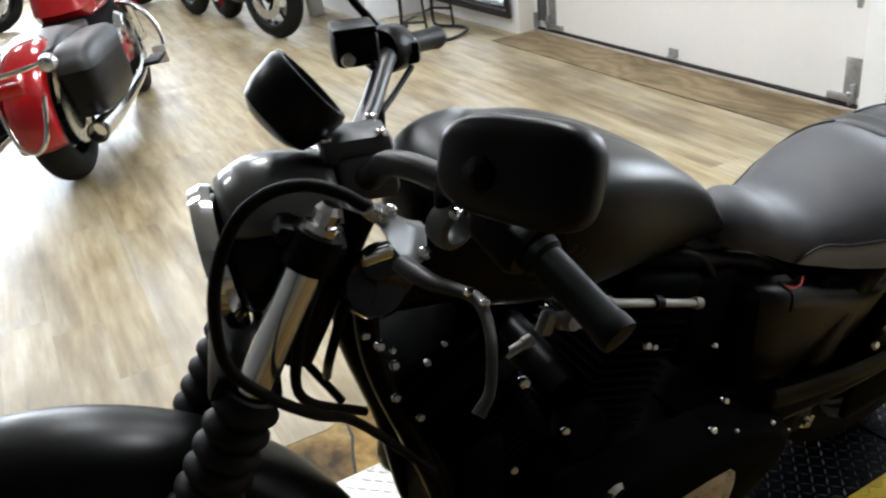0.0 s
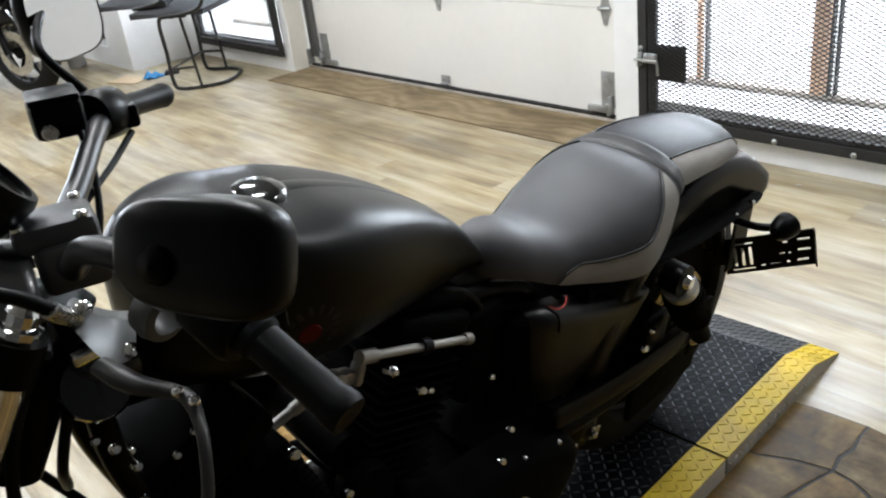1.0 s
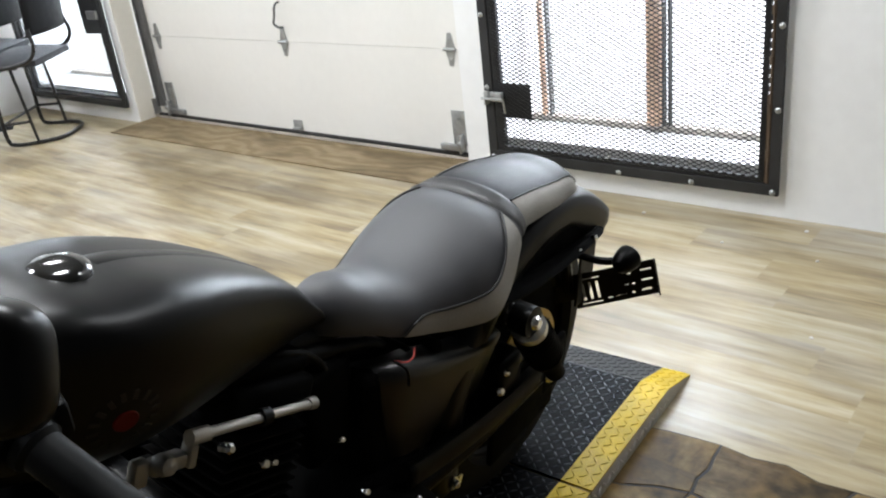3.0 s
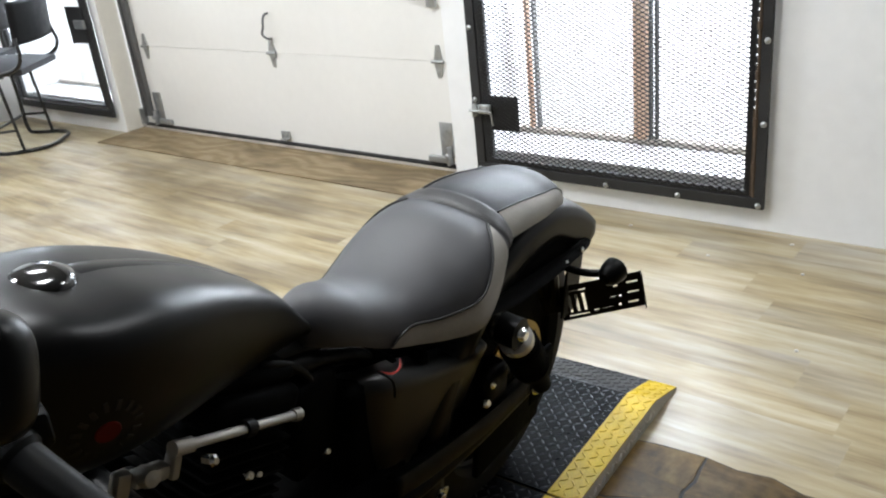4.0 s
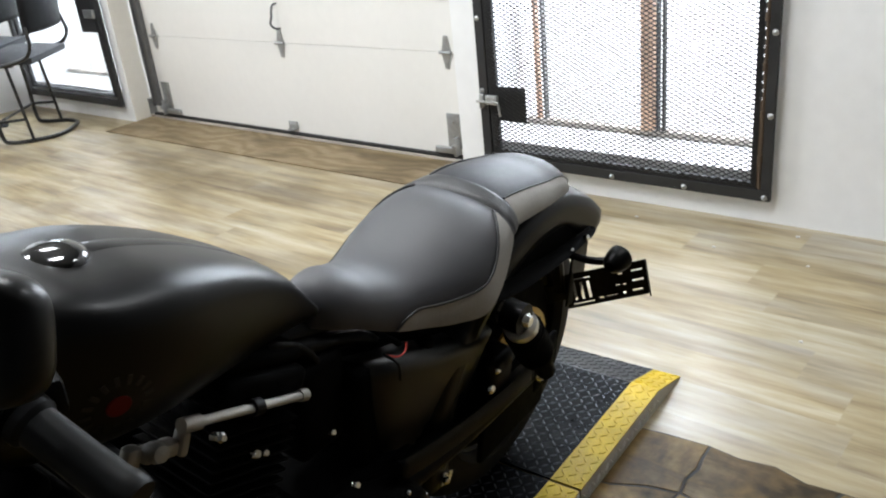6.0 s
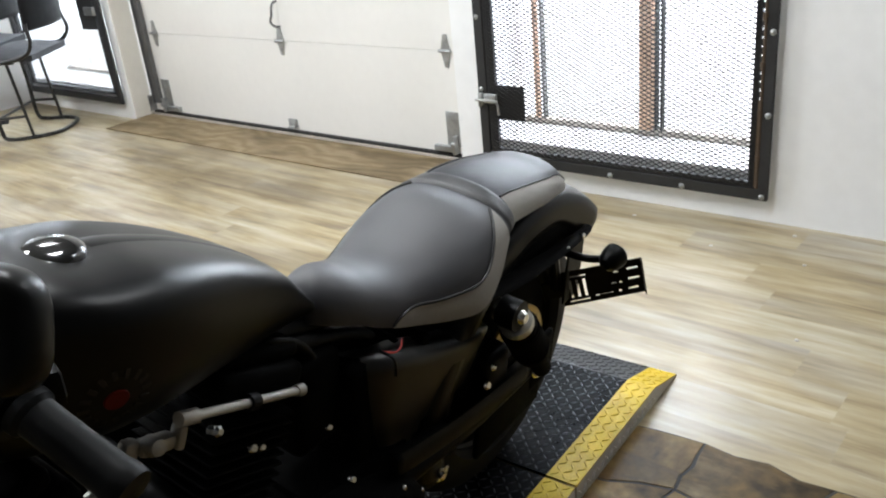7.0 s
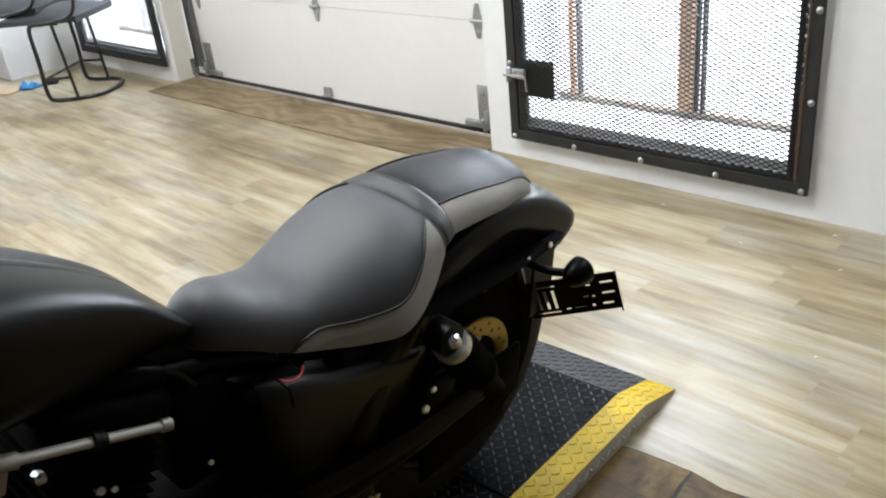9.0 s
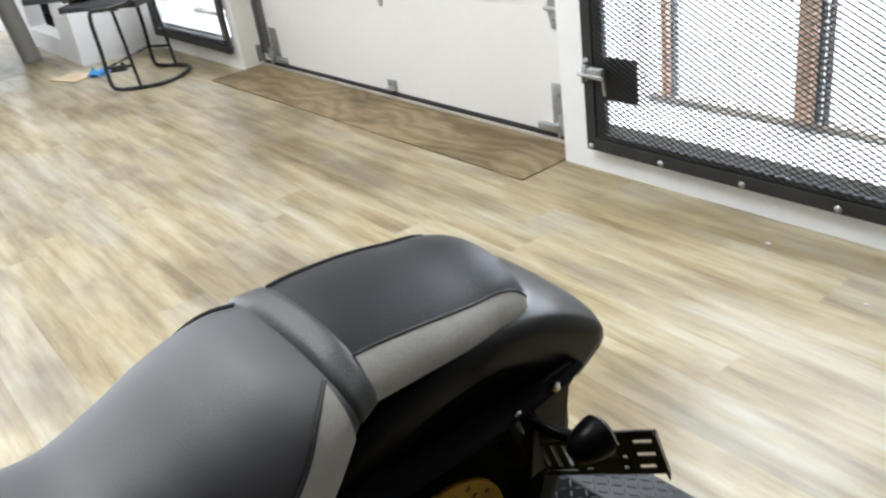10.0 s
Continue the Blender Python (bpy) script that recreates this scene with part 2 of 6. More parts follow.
def stone_mat():
    """Flagstone-look: brown, ochre and grey clouds with pale veins."""
    m, n, l, p = node_mat("flagstone")
    oi = n.new("ShaderNodeObjectInfo")
    geo = n.new("ShaderNodeNewGeometry")
    comb = n.new("ShaderNodeCombineXYZ")
    for k in range(3):
        l.new(oi.outputs["Random"], comb.inputs[k])
    off = n.new("ShaderNodeVectorMath")
    off.operation = "MULTIPLY_ADD"
    off.inputs[1].default_value = (11, 17, 5)
    l.new(comb.outputs[0], off.inputs[0])
    l.new(geo.outputs["Position"], off.inputs[2])
    t1 = n.new("ShaderNodeTexNoise")
    t1.inputs["Scale"].default_value, t1.inputs["Detail"].default_value, t1.inputs["Distortion"].default_value = 5.0, 8, 0.8
    l.new(off.outputs[0], t1.inputs["Vector"])
    r1 = ramp(n, [(0.34, (0.034, 0.025, 0.014)), (0.44, (0.098, 0.068, 0.030)), (0.52, (0.178, 0.128, 0.058)), (0.60, (0.225, 0.176, 0.095)), (0.70, (0.115, 0.094, 0.062))])
    l.new(t1.outputs[0], r1.inputs[0])
    # slaty grey and ochre layers drawn out along the cleft
    mp = n.new("ShaderNodeMapping")
    mp.inputs["Scale"].default_value = (9.0, 2.2, 1.0)
    mp.inputs["Rotation"].default_value = (0, 0, 0.35)
    l.new(off.outputs[0], mp.inputs["Vector"])
    t3 = n.new("ShaderNodeTexNoise")
    t3.inputs["Scale"].default_value, t3.inputs["Detail"].default_value, t3.inputs["Distortion"].default_value = 1.0, 7, 0.6
    l.new(mp.outputs[0], t3.inputs["Vector"])
    f3 = ramp(n, [(0.46, (0, 0, 0)), (0.60, (1, 1, 1))])
    l.new(t3.outputs[0], f3.inputs[0])
    r3 = ramp(n, [(0.46, (0.225, 0.150, 0.055)), (0.58, (0.100, 0.071, 0.036)), (0.72, (0.245, 0.190, 0.110))])
    l.new(t3.outputs[0], r3.inputs[0])
    lay = n.new("ShaderNodeMix")
    lay.data_type = "RGBA"
    l.new(f3.outputs[0], lay.inputs[0])
    l.new(r1.outputs[0], lay.inputs[6])
    l.new(r3.outputs[0], lay.inputs[7])
    t2 = n.new("ShaderNodeTexNoise")
    t2.inputs["Scale"].default_value, t2.inputs["Detail"].default_value = 45, 5
    l.new(off.outputs[0], t2.inputs["Vector"])
    r2 = ramp(n, [(0.35, (0.75, 0.75, 0.75)), (0.65, (1.1, 1.1, 1.1))])
    l.new(t2.outputs[0], r2.inputs[0])
    x = n.new("ShaderNodeMix")
    x.data_type, x.blend_type = "RGBA", "MULTIPLY"
    x.inputs[0].default_value = 1.0
    l.new(lay.outputs[2], x.inputs[6])
    l.new(r2.outputs[0], x.inputs[7])
    # each stone has a cast of its own
    cast = ramp(n, [(0.0, (0.62, 0.55, 0.48)), (0.25, (1.30, 1.12, 0.82)), (0.45, (1.10, 0.90, 0.58)), (0.65, (0.80, 0.80, 0.80)), (0.85, (1.35, 1.15, 0.78)), (1.0, (0.75, 0.62, 0.50))])
    l.new(oi.outputs["Random"], cast.inputs[0])
    y = n.new("ShaderNodeMix")
    y.data_type, y.blend_type = "RGBA", "MULTIPLY"
    y.inputs[0].default_value = 1.0
    l.new(x.outputs[2], y.inputs[6])
    l.new(cast.outputs[0], y.inputs[7])
    l.new(y.outputs[2], p.inputs["Base Color"])
    p.inputs["Roughness"].default_value = 0.42
    p.inputs["Specular IOR Level"].default_value = 0.12
    b = n.new("ShaderNodeBump")
    b.inputs["Strength"].default_value = 0.25
    b.inputs["Distance"].default_value = 0.004
    l.new(t1.outputs[0], b.inputs["Height"])
    l.new(b.outputs[0], p.inputs["Normal"])
    return m


M_stone = stone_mat()
M_grout = simple("dark_floor_joint", (0.022, 0.017, 0.012), 0.7, vary=0.3, scale=15)


def plywood_mat():
    """Worn plywood: flame figure drawn out along the sheet, fine grain, dark scuffs."""
    m, n, l, p = node_mat("worn_plywood")
    geo = n.new("ShaderNodeNewGeometry")

    def field(kind, scale, detail):
        mp = n.new("ShaderNodeMapping")
        mp.inputs["Scale"].default_value = scale
        l.new(geo.outputs["Position"], mp.inputs["Vector"])
        t = n.new(kind)
        t.inputs["Scale"].default_value = 1.0
        t.inputs["Detail"].default_value = detail
        l.new(mp.outputs[0], t.inputs["Vector"])
        return t

    flame = field("ShaderNodeTexWave", (4.5, 3.0, 1.0), 3)
    flame.bands_direction = "X"
    flame.inputs["Distortion"].default_value = 26.0
    flame.inputs["Detail Scale"].default_value = 0.45
    grain = field("ShaderNodeTexNoise", (120, 6, 1), 4)
    wear = field("ShaderNodeTexNoise", (5, 2.2, 1), 6)
    r1 = ramp(n, [(0.05, (0.205, 0.150, 0.080)), (0.55, (0.245, 0.185, 0.105)), (0.95, (0.275, 0.213, 0.130))])
    l.new(flame.outputs[0], r1.inputs[0])
    r2 = ramp(n, [(0.35, (0.72, 0.70, 0.66)), (0.6, (1.05, 1.05, 1.05))])
    l.new(grain.outputs[0], r2.inputs[0])
    r3 = ramp(n, [(0.38, (0.55, 0.52, 0.47)), (0.52, (1, 1, 1))])
    l.new(wear.outputs[0], r3.inputs[0])
    last = r1.outputs[0]
    for r in (r2, r3):
        x = n.new("ShaderNodeMix")
        x.data_type, x.blend_type = "RGBA", "MULTIPLY"
        x.inputs[0].default_value = 0.8
        l.new(last, x.inputs[6])
        l.new(r.outputs[0], x.inputs[7])
        last = x.outputs[2]
    l.new(last, p.inputs["Base Color"])
    p.inputs["Roughness"].default_value = 0.62
    p.inputs["Specular IOR Level"].default_value = 0.3
    return m


M_ply = plywood_mat()
M_tread_black = simple("black_tread_plate", (0.0030, 0.0033, 0.0042), 0.50, spec=0.05, metal=0.0, vary=0.3, scale=9, bump=0.15)
M_tread_bar = simple("worn_black_tread_bar", (0.10, 0.105, 0.115), 0.34, metal=0.75, vary=0.5, scale=14, rough_vary=0.15)
M_tread_grey = simple("worn_grey_tread_plate", (0.040, 0.042, 0.046), 0.42, metal=0.5, vary=0.25, scale=9)
M_tread_yellow = simple("yellow_tread_paint", (0.55, 0.385, 0.020), 0.5, spec=0.25, vary=0.28, scale=13)
M_skirt = simple("dull_tread_side", (0.40, 0.38, 0.34), 0.5, metal=0.1, vary=0.3, scale=14)
M_tread_alu = simple("bare_tread_plate", (0.66, 0.65, 0.62), 0.34, metal=0.35, vary=0.15, scale=14)


# ---- building blocks ----
def part(name, bm, material, parent=None, label="", smooth=True):
    me = bpy.data.meshes.new(name)
    bm.to_mesh(me)
    bm.free()
    for q in me.polygons:
        q.use_smooth = smooth
    me.materials.append(material)
    ob = new(name, me)
    ob.parent = parent
    if label:
        tagged(ob, label)
    return ob


def thing(name, m, label, category, group="", kind=""):
    ob = new(name)
    ob.empty_display_size = 0.1
    ob.matrix_world = m
    return tagged(ob, label, category, group, kind)


def sharp(bm, degrees=35):
    """Mark edges sharper than the angle, so that smooth shading keeps creases."""
    bm.normal_update()
    es = [e for e in bm.edges if len(e.link_faces) == 2 and e.calc_face_angle(0) > radians(degrees)]
    for e in es:
        e.smooth = False
    return bm


def add_box(bm, c, s, m=None, bevel=0.0):
    r = bmesh.ops.create_cube(bm, size=1)
    vs = r["verts"]
    bmesh.ops.scale(bm, vec=s, verts=vs)
    if bevel:
        es = list({e for v in vs for e in v.link_edges})
        q = bmesh.ops.bevel(bm, geom=es, offset=bevel, segments=2, affect="EDGES", profile=0.5)
        vs = list({v for f in q["faces"] for v in f.verts} | {v for v in vs if v.is_valid})
    bmesh.ops.translate(bm, vec=c, verts=vs)
    if m is not None:
        bmesh.ops.transform(bm, matrix=m, verts=vs)
    return vs


def box(c, s, bevel=0.0, m=None):
    bm = bmesh.new()
    add_box(bm, c, s, m, bevel)
    return sharp(bm, 50)


def add_grid(bm, rows, closed_u=False, closed_v=False, cap=False):
    """Quads through a grid of points."""
    g = [[bm.verts.new(q) for q in r] for r in rows]
    nu, nv = len(g), len(g[0])
    for i in range(nu if closed_u else nu - 1):
        for j in range(nv if closed_v else nv - 1):
            bm.faces.new((g[i][j], g[(i + 1) % nu][j], g[(i + 1) % nu][(j + 1) % nv], g[i][(j + 1) % nv]))
    if cap:
        bm.faces.new(g[0])
        bm.faces.new(reversed(g[-1]))
    return g


def finish(bm, angle=35):
    bmesh.ops.recalc_face_normals(bm, faces=bm.faces)
    return sharp(bm, angle)


def spline(pts, k=8):
    """Catmull-Rom points through pts."""
    P = [Vector(q) for q in pts]
    P = [P[0] * 2 - P[1]] + P + [P[-1] * 2 - P[-2]]
    out = []
    for i in range(1, len(P) - 2):
        a, b, c, d = P[i - 1:i + 3]
        for s in range(k):
            t = s / k
            out.append(0.5 * (2 * b + (c - a) * t + (2 * a - 5 * b + 4 * c - d) * t * t + (3 * b - a - 3 * c + d) * t ** 3))
    return out + [P[-2]]


def add_tube(bm, pts, r, seg=10, k=8, smooth=True, flat=1.0, cap=True):
    """A round bar along pts; r a number or one radius for each point."""
    path = spline(pts, k) if smooth and len(pts) > 2 else [Vector(q) for q in pts]
    n = len(path)
    rs = [r] * n if isinstance(r, (int, float)) else [np.interp(i / (n - 1), np.linspace(0, 1, len(r)), r) for i in range(n)]
    up = None
    rows = []
    for i, q in enumerate(path):
        d = (path[min(i + 1, n - 1)] - path[max(i - 1, 0)]).normalized()
        if up is None:
            up = d.orthogonal().normalized() if abs(d.z) > 0.9 else Vector((0, 0, 1))
        s = d.cross(up).normalized()
        up = s.cross(d).normalized()
        rows.append([q + (s * math.cos(a) + up * math.sin(a) * flat) * rs[i] for a in (2 * math.pi * j / seg for j in range(seg))])
    add_grid(bm, rows, closed_v=True, cap=cap)


def tube(pts, r, seg=10, k=8, smooth=True, flat=1.0, angle=50):
    bm = bmesh.new()
    add_tube(bm, pts, r, seg, k, smooth, flat)
    return finish(bm, angle)


def add_lathe(bm, prof, m, seg=32, closed=False):
    """Turn (radius, height) about z and carry it by m."""
    rows = [[m @ Vector((r * math.cos(a), r * math.sin(a), h)) for r, h in prof] for a in (2 * math.pi * j / seg for j in range(seg))]
    add_grid(bm, rows, closed_u=True, closed_v=closed)


def lathe(prof, m, seg=32, closed=False, angle=35):
    bm = bmesh.new()
    add_lathe(bm, prof, m, seg, closed)
    bmesh.ops.remove_doubles(bm, verts=bm.verts, dist=1e-5)
    return finish(bm, angle)


def along(p, d):
    """A frame at p whose z runs along d."""
    return Matrix.Translation(p) @ Vector(d).to_track_quat("Z", "Y").to_matrix().to_4x4()


def bolt(bm, p, d, r=0.006, h=0.005):
    add_lathe(bm, [(0.0005, h), (r * 0.6, h), (r, h * 0.6), (r, 0), (0.0005, -h)], along(p, d), 10)


def bolts(items, r=0.006, h=0.005):
    bm = bmesh.new()
    for p, d in items:
        bolt(bm, p, d, r, h)
    return finish(bm, 45)


def smooth_table(xs, ys):
    """Smooth curve through a short table."""
    def f(x):
        if x <= xs[0]:
            return ys[0]
        if x >= xs[-1]:
            return ys[-1]
        i = max(k for k in range(len(xs) - 1) if xs[k] <= x)
        t = (x - xs[i]) / (xs[i + 1] - xs[i])
        def slope(k):
            if k == 0:
                return (ys[1] - ys[0]) / (xs[1] - xs[0])
            if k == len(xs) - 1:
                return (ys[-1] - ys[-2]) / (xs[-1] - xs[-2])
            return (ys[k + 1] - ys[k - 1]) / (xs[k + 1] - xs[k - 1])
        w = xs[i + 1] - xs[i]
        a, b = slope(i) * w, slope(i + 1) * w
        return (2 * t ** 3 - 3 * t ** 2 + 1) * ys[i] + (t ** 3 - 2 * t ** 2 + t) * a + (-2 * t ** 3 + 3 * t ** 2) * ys[i + 1] + (t ** 3 - t ** 2) * b
    return f


# ---- the room ----
XW = 3.06
XG = 3.02
DOOR_Y0, DOOR_Y1 = 2.567, 5.155
G1 = (1.182, 2.418)
G2 = (5.205, 6.36)
ZG = 0.115
HGATE = 2.15
# the window wall stands slightly askew to the planks
WALL = Matrix.Translation((XW, 2.4, 0)) @ Matrix.Rotation(radians(1.2), 4, "Z") @ Matrix.Translation((-XW, -2.4, 0))


def on_wall(ob):
    ob.matrix_world = WALL @ ob.matrix_world
    return ob


def structure(name, bm, material, label=""):
    ob = part(name, bm, material, smooth=False)
    return tagged(ob, label or name.replace("_", " "), name.split("_")[0], kind="structure")


floor = structure("floor", box((-0.6, 3.5, -0.06), (8.2, 15.4, 0.1)), M_grout, "wood-look plank and flagstone showroom floor")
structure("ceiling", box((-0.6, 3.5, 3.1), (8.2, 15.4, 0.1)), M_ceiling, "plain painted showroom ceiling")


def wall_with_openings():
    bm = bmesh.new()
    t = 0.45
    cx = XW + t / 2
    y = -4.1
    for y0, y1, zb, zt in ((G1[0] + 0.03, G1[1] - 0.03, ZG, HGATE), (DOOR_Y0, DOOR_Y1, 0, 2.5), (G2[0] + 0.03, G2[1] - 0.03, ZG, HGATE)):
        add_box(bm, (cx, (y + y0) / 2, 1.5), (t, y0 - y, 3.2))
        if zb > 0:
            add_box(bm, (cx, (y0 + y1) / 2, zb / 2 - 0.05), (t, y1 - y0, zb + 0.1))
        add_box(bm, (cx, (y0 + y1) / 2, (zt + 3.1) / 2), (t, y1 - y0, 3.1 - zt))
        y = y1
    add_box(bm, (cx, (y + 11.1) / 2, 1.5), (t, 11.1 - y, 3.2))
    return bm


on_wall(structure("wall_east", wall_with_openings(), M_wall, "white painted wall with two barred windows and a garage door"))
structure("wall_west", box((-4.6, 3.5, 1.5), (0.2, 15.4, 3.2)), M_backwall)
structure("wall_south", box((-0.6, -4.1, 1.5), (8.2, 0.2, 3.2)), M_backwall)
# unseen far wall with an assumed shop window, added for the glare on the floor
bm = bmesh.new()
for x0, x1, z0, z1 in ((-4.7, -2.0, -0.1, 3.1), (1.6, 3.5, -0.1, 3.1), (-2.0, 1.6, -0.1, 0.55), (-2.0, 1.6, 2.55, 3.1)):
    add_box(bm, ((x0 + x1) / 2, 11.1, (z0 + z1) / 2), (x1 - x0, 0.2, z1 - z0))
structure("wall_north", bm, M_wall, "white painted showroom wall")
assumed_window = thing("window_3", Matrix.Identity(4), "assumed wide window in the unseen far wall", "window", kind="structure")
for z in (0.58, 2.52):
    part("window_frame", box((-0.2, 11.1, z), (3.6, 0.08, 0.06), 0.004), M_alu, assumed_window, smooth=False)
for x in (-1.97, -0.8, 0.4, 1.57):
    part("mullion", box((x, 11.1, 1.55), (0.06, 0.08, 1.88), 0.004), M_alu, assumed_window, smooth=False)
structure("backdrop_street", box((-0.2, 11.6, 1.5), (5.0, 0.02, 3.4)), M_outside, "added daylight backdrop behind the assumed far window")
structure("wall_return", box((2.72, 6.56, 1.5), (0.56, 0.22, 3.2)), M_wall, "white painted wall return beside the window")


def alcove_wall():
    bm = bmesh.new()
    add_box(bm, (2.50, 6.76, 1.5), (0.12, 0.18, 3.2))
    add_box(bm, (2.50, 7.25, 0.02), (0.12, 0.80, 0.24))
    add_box(bm, (2.50, 7.25, 2.05), (0.12, 0.80, 2.1))
    add_box(bm, (2.50, 9.3, 1.5), (0.12, 3.3, 3.2))
    return bm


structure("wall_alcove", alcove_wall(), M_wall, "white painted wall with a dark low alcove")
structure("backdrop", box((3.86, 1.77, 1.0), (0.02, 2.6, 3.4)), M_outside, "bright overcast daylight outside the window")
structure("backdrop", box((3.80, 5.80, 1.0), (0.02, 2.6, 3.4)), M_outside, "bright overcast daylight outside the window")


def window_unit(k, y0, y1, posts):
    w = on_wall(thing("window_%d" % k, Matrix.Identity(4), "deep window recess with wooden post and pale sill", "window", kind="structure"))
    part("window_sill", box(((XW + 0.004 + 3.44) / 2, (y0 + y1) / 2, 0.158), (3.44 - XW - 0.004, y1 - y0 - 0.064, 0.055), 0.003), M_sill, w, smooth=False)
    part("bottom_rail", box((3.345, (y0 + y1) / 2, 0.199), (0.045, y1 - y0 - 0.07, 0.026), 0.004), M_rail_wood, w, "weathered window bottom rail", smooth=False)
    for yy, wd, mat, nm in posts:
        part(nm, box((3.335, yy, 1.18), (0.05 if wd > 0.03 else 0.03, wd, 1.94), 0.003), mat, w, smooth=False)
    return w


window_unit(1, G1[0], G1[1], ((1.790, 0.052, M_wood, "wooden_post"), (1.748, 0.010, M_gate, "steel_mullion"), (1.722, 0.010, M_gate, "steel_mullion"), (2.318, 0.016, M_wood, "side_post"), (2.282, 0.012, M_rail, "side_post")))
window_unit(2, G2[0], G2[1], ((5.75, 0.06, M_sill, "wooden_post"),))


def gate(y0, y1, label, hinged=True, z0=0.094, wb=0.043, wr=0.034, wl=0.043, inner=0.020, gap=0.0, strand=0.0021):
    """A flat steel frame on the wall, a hinged leaf inside it, and expanded metal laid over the leaf."""
    g = on_wall(thing("security_gate", Matrix.Translation((XG, 0, 0)), label, "gate", "window gates"))
    t = 0.020
    for nm, c, s in (("bottom_bar", (t / 2, (y0 + y1) / 2, z0 + wb / 2), (t, y1 - y0, wb)),
                     ("side_bar", (t / 2, y0 + wr / 2, (z0 + wb + HGATE) / 2), (t, wr, HGATE - z0 - wb)),
                     ("side_bar", (t / 2, y1 - wl / 2, (z0 + wb + HGATE) / 2), (t, wl, HGATE - z0 - wb)),
                     ("top_bar", (t / 2, (y0 + y1) / 2, HGATE + wb / 2), (t, y1 - y0, wb))):
        part(nm, box(c, s, 0.002), M_gate, g, smooth=False)
    # leaf frame, a little behind the face of the outer frame
    a0, a1, b0, b1 = y0 + wr + (0.020 if hinged else gap), y1 - wl - 0.003 - gap, z0 + wb + 0.002 + gap, HGATE - 0.004
    for c, s in (((0.016, (a0 + a1) / 2, b0 + inner / 2), (0.020, a1 - a0, inner)),
                 ((0.016, a0 + inner / 2, (b0 + inner + b1) / 2), (0.020, inner, b1 - b0 - inner)),
                 ((0.016, a1 - inner, (b0 + inner + b1) / 2), (0.020, inner * 2, b1 - b0 - inner))):
        part("leaf_bar", box(c, s, 0.002), M_gate, g, smooth=False)
    if hinged:
        part("hinge_rod", tube([(0.004, y0 + wr + 0.006, b0), (0.004, y0 + wr + 0.006, b1)], 0.006, 10, smooth=False), M_rust, g, "rust-brown hinge rod")
        part("hinge_strip", box((0.014, y0 + wr + 0.015, b0 + 0.16), (0.012, 0.009, 0.32), 0.001), M_rust, g, "rust-brown hinge strip", smooth=False)
        for k in range(5):
            part("hinge_knuckle", lathe([(0.0005, -0.014), (0.0095, -0.014), (0.0095, 0.014), (0.0005, 0.014)], Matrix.Translation((0.003, y0 + wr + 0.007, b0 + 0.11 + 0.165 * k)), 12), M_rust, g, "rusty hinge knuckle")
        for k in range(52):
            part("hinge_tab", box((0.012, y0 + wr + 0.015, b0 + 0.34 + 0.03 * k), (0.010, 0.010, 0.019)), M_gate, g, smooth=False)
    # expanded metal: two families of slanting strands over the leaf bars
    bm = bmesh.new()
    m0, m1, n0, n1 = a0 + inner * 0.4, a1 - inner * 0.5, b0 + inner * 0.25, b1
    dy, dz = 0.0330, 0.0172
    sl = dz / dy
    for sgn in (1, -1):
        lo = n0 - (sl * (m1 - m0) if sgn > 0 else 0)
        for i in range(int((n1 - n0 + sl * (m1 - m0)) / dz) + 1):
            zc = lo + i * dz
            if sgn > 0:
                ya, yb = max(m0, m0 + (n0 - zc) / sl), min(m1, m0 + (n1 - zc) / sl)
            else:
                ya, yb = max(m0, m0 + (zc - n1) / sl), min(m1, m0 + (zc - n0) / sl)
            if yb - ya < 0.01:
                continue
            q = []
            for yy in (ya, yb):
                zz = zc + sgn * sl * (yy - m0)
                q.append([bm.verts.new((0.002 + sgn * 0.001 + ex * 0.0015, yy, zz + ez * strand)) for ex, ez in ((-1, -1), (1, -1), (1, 1), (-1, 1))])
            for j in range(4):
                bm.faces.new((q[0][j], q[0][(j + 1) % 4], q[1][(j + 1) % 4], q[1][j]))
    bmesh.ops.recalc_face_normals(bm, faces=bm.faces)
    tagged(part("mesh_panel", bm, M_gate, g, "dark expanded-metal mesh", smooth=False), kind="stuff")
    # round-headed fixing bolts
    pts = [(y0 + 0.019 + i * 0.2995, z0 + 0.014) for i in range(5)]
    pts += [(y1 - 0.016, z0 + 0.32 + i * 0.30) for i in range(6)] + [(y0 + 0.013, z0 + 0.315 + i * 0.285) for i in range(6)]
    for yy, zz in pts if hinged else ():
        part("bolt", lathe([(0.0005, 0.007), (0.006, 0.006), (0.0105, 0.002), (0.0115, 0.0), (0.0005, -0.001)], along((-0.0005, yy, zz), (-1, 0, 0)), 14), M_galv, g)
    return g


g1 = gate(*G1, "dark steel security gate with expanded metal mesh over the window")
part("latch_plate", box((0.010, 2.262, 0.360), (0.003, 0.140, 0.148), 0.001), M_gate, g1, "dark square latch guard plate", smooth=False)
bm = bmesh.new()
add_box(bm, (-0.006, 2.402, 0.372), (0.014, 0.024, 0.055), bevel=0.003)
add_box(bm, (-0.016, 2.345, 0.380), (0.018, 0.060, 0.040), bevel=0.004)
add_tube(bm, [(-0.028, 2.415, 0.372), (-0.028, 2.325, 0.372), (-0.028, 2.306, 0.366), (-0.028, 2.300, 0.315)], 0.0050, 10)
for yy in (2.362, 2.330):
    bolt(bm, (-0.025, yy, 0.390), (-1, 0, 0), 0.005, 0.004)
part("latch", finish(bm, 50), M_galv, g1, "galvanised slide-bolt latch")
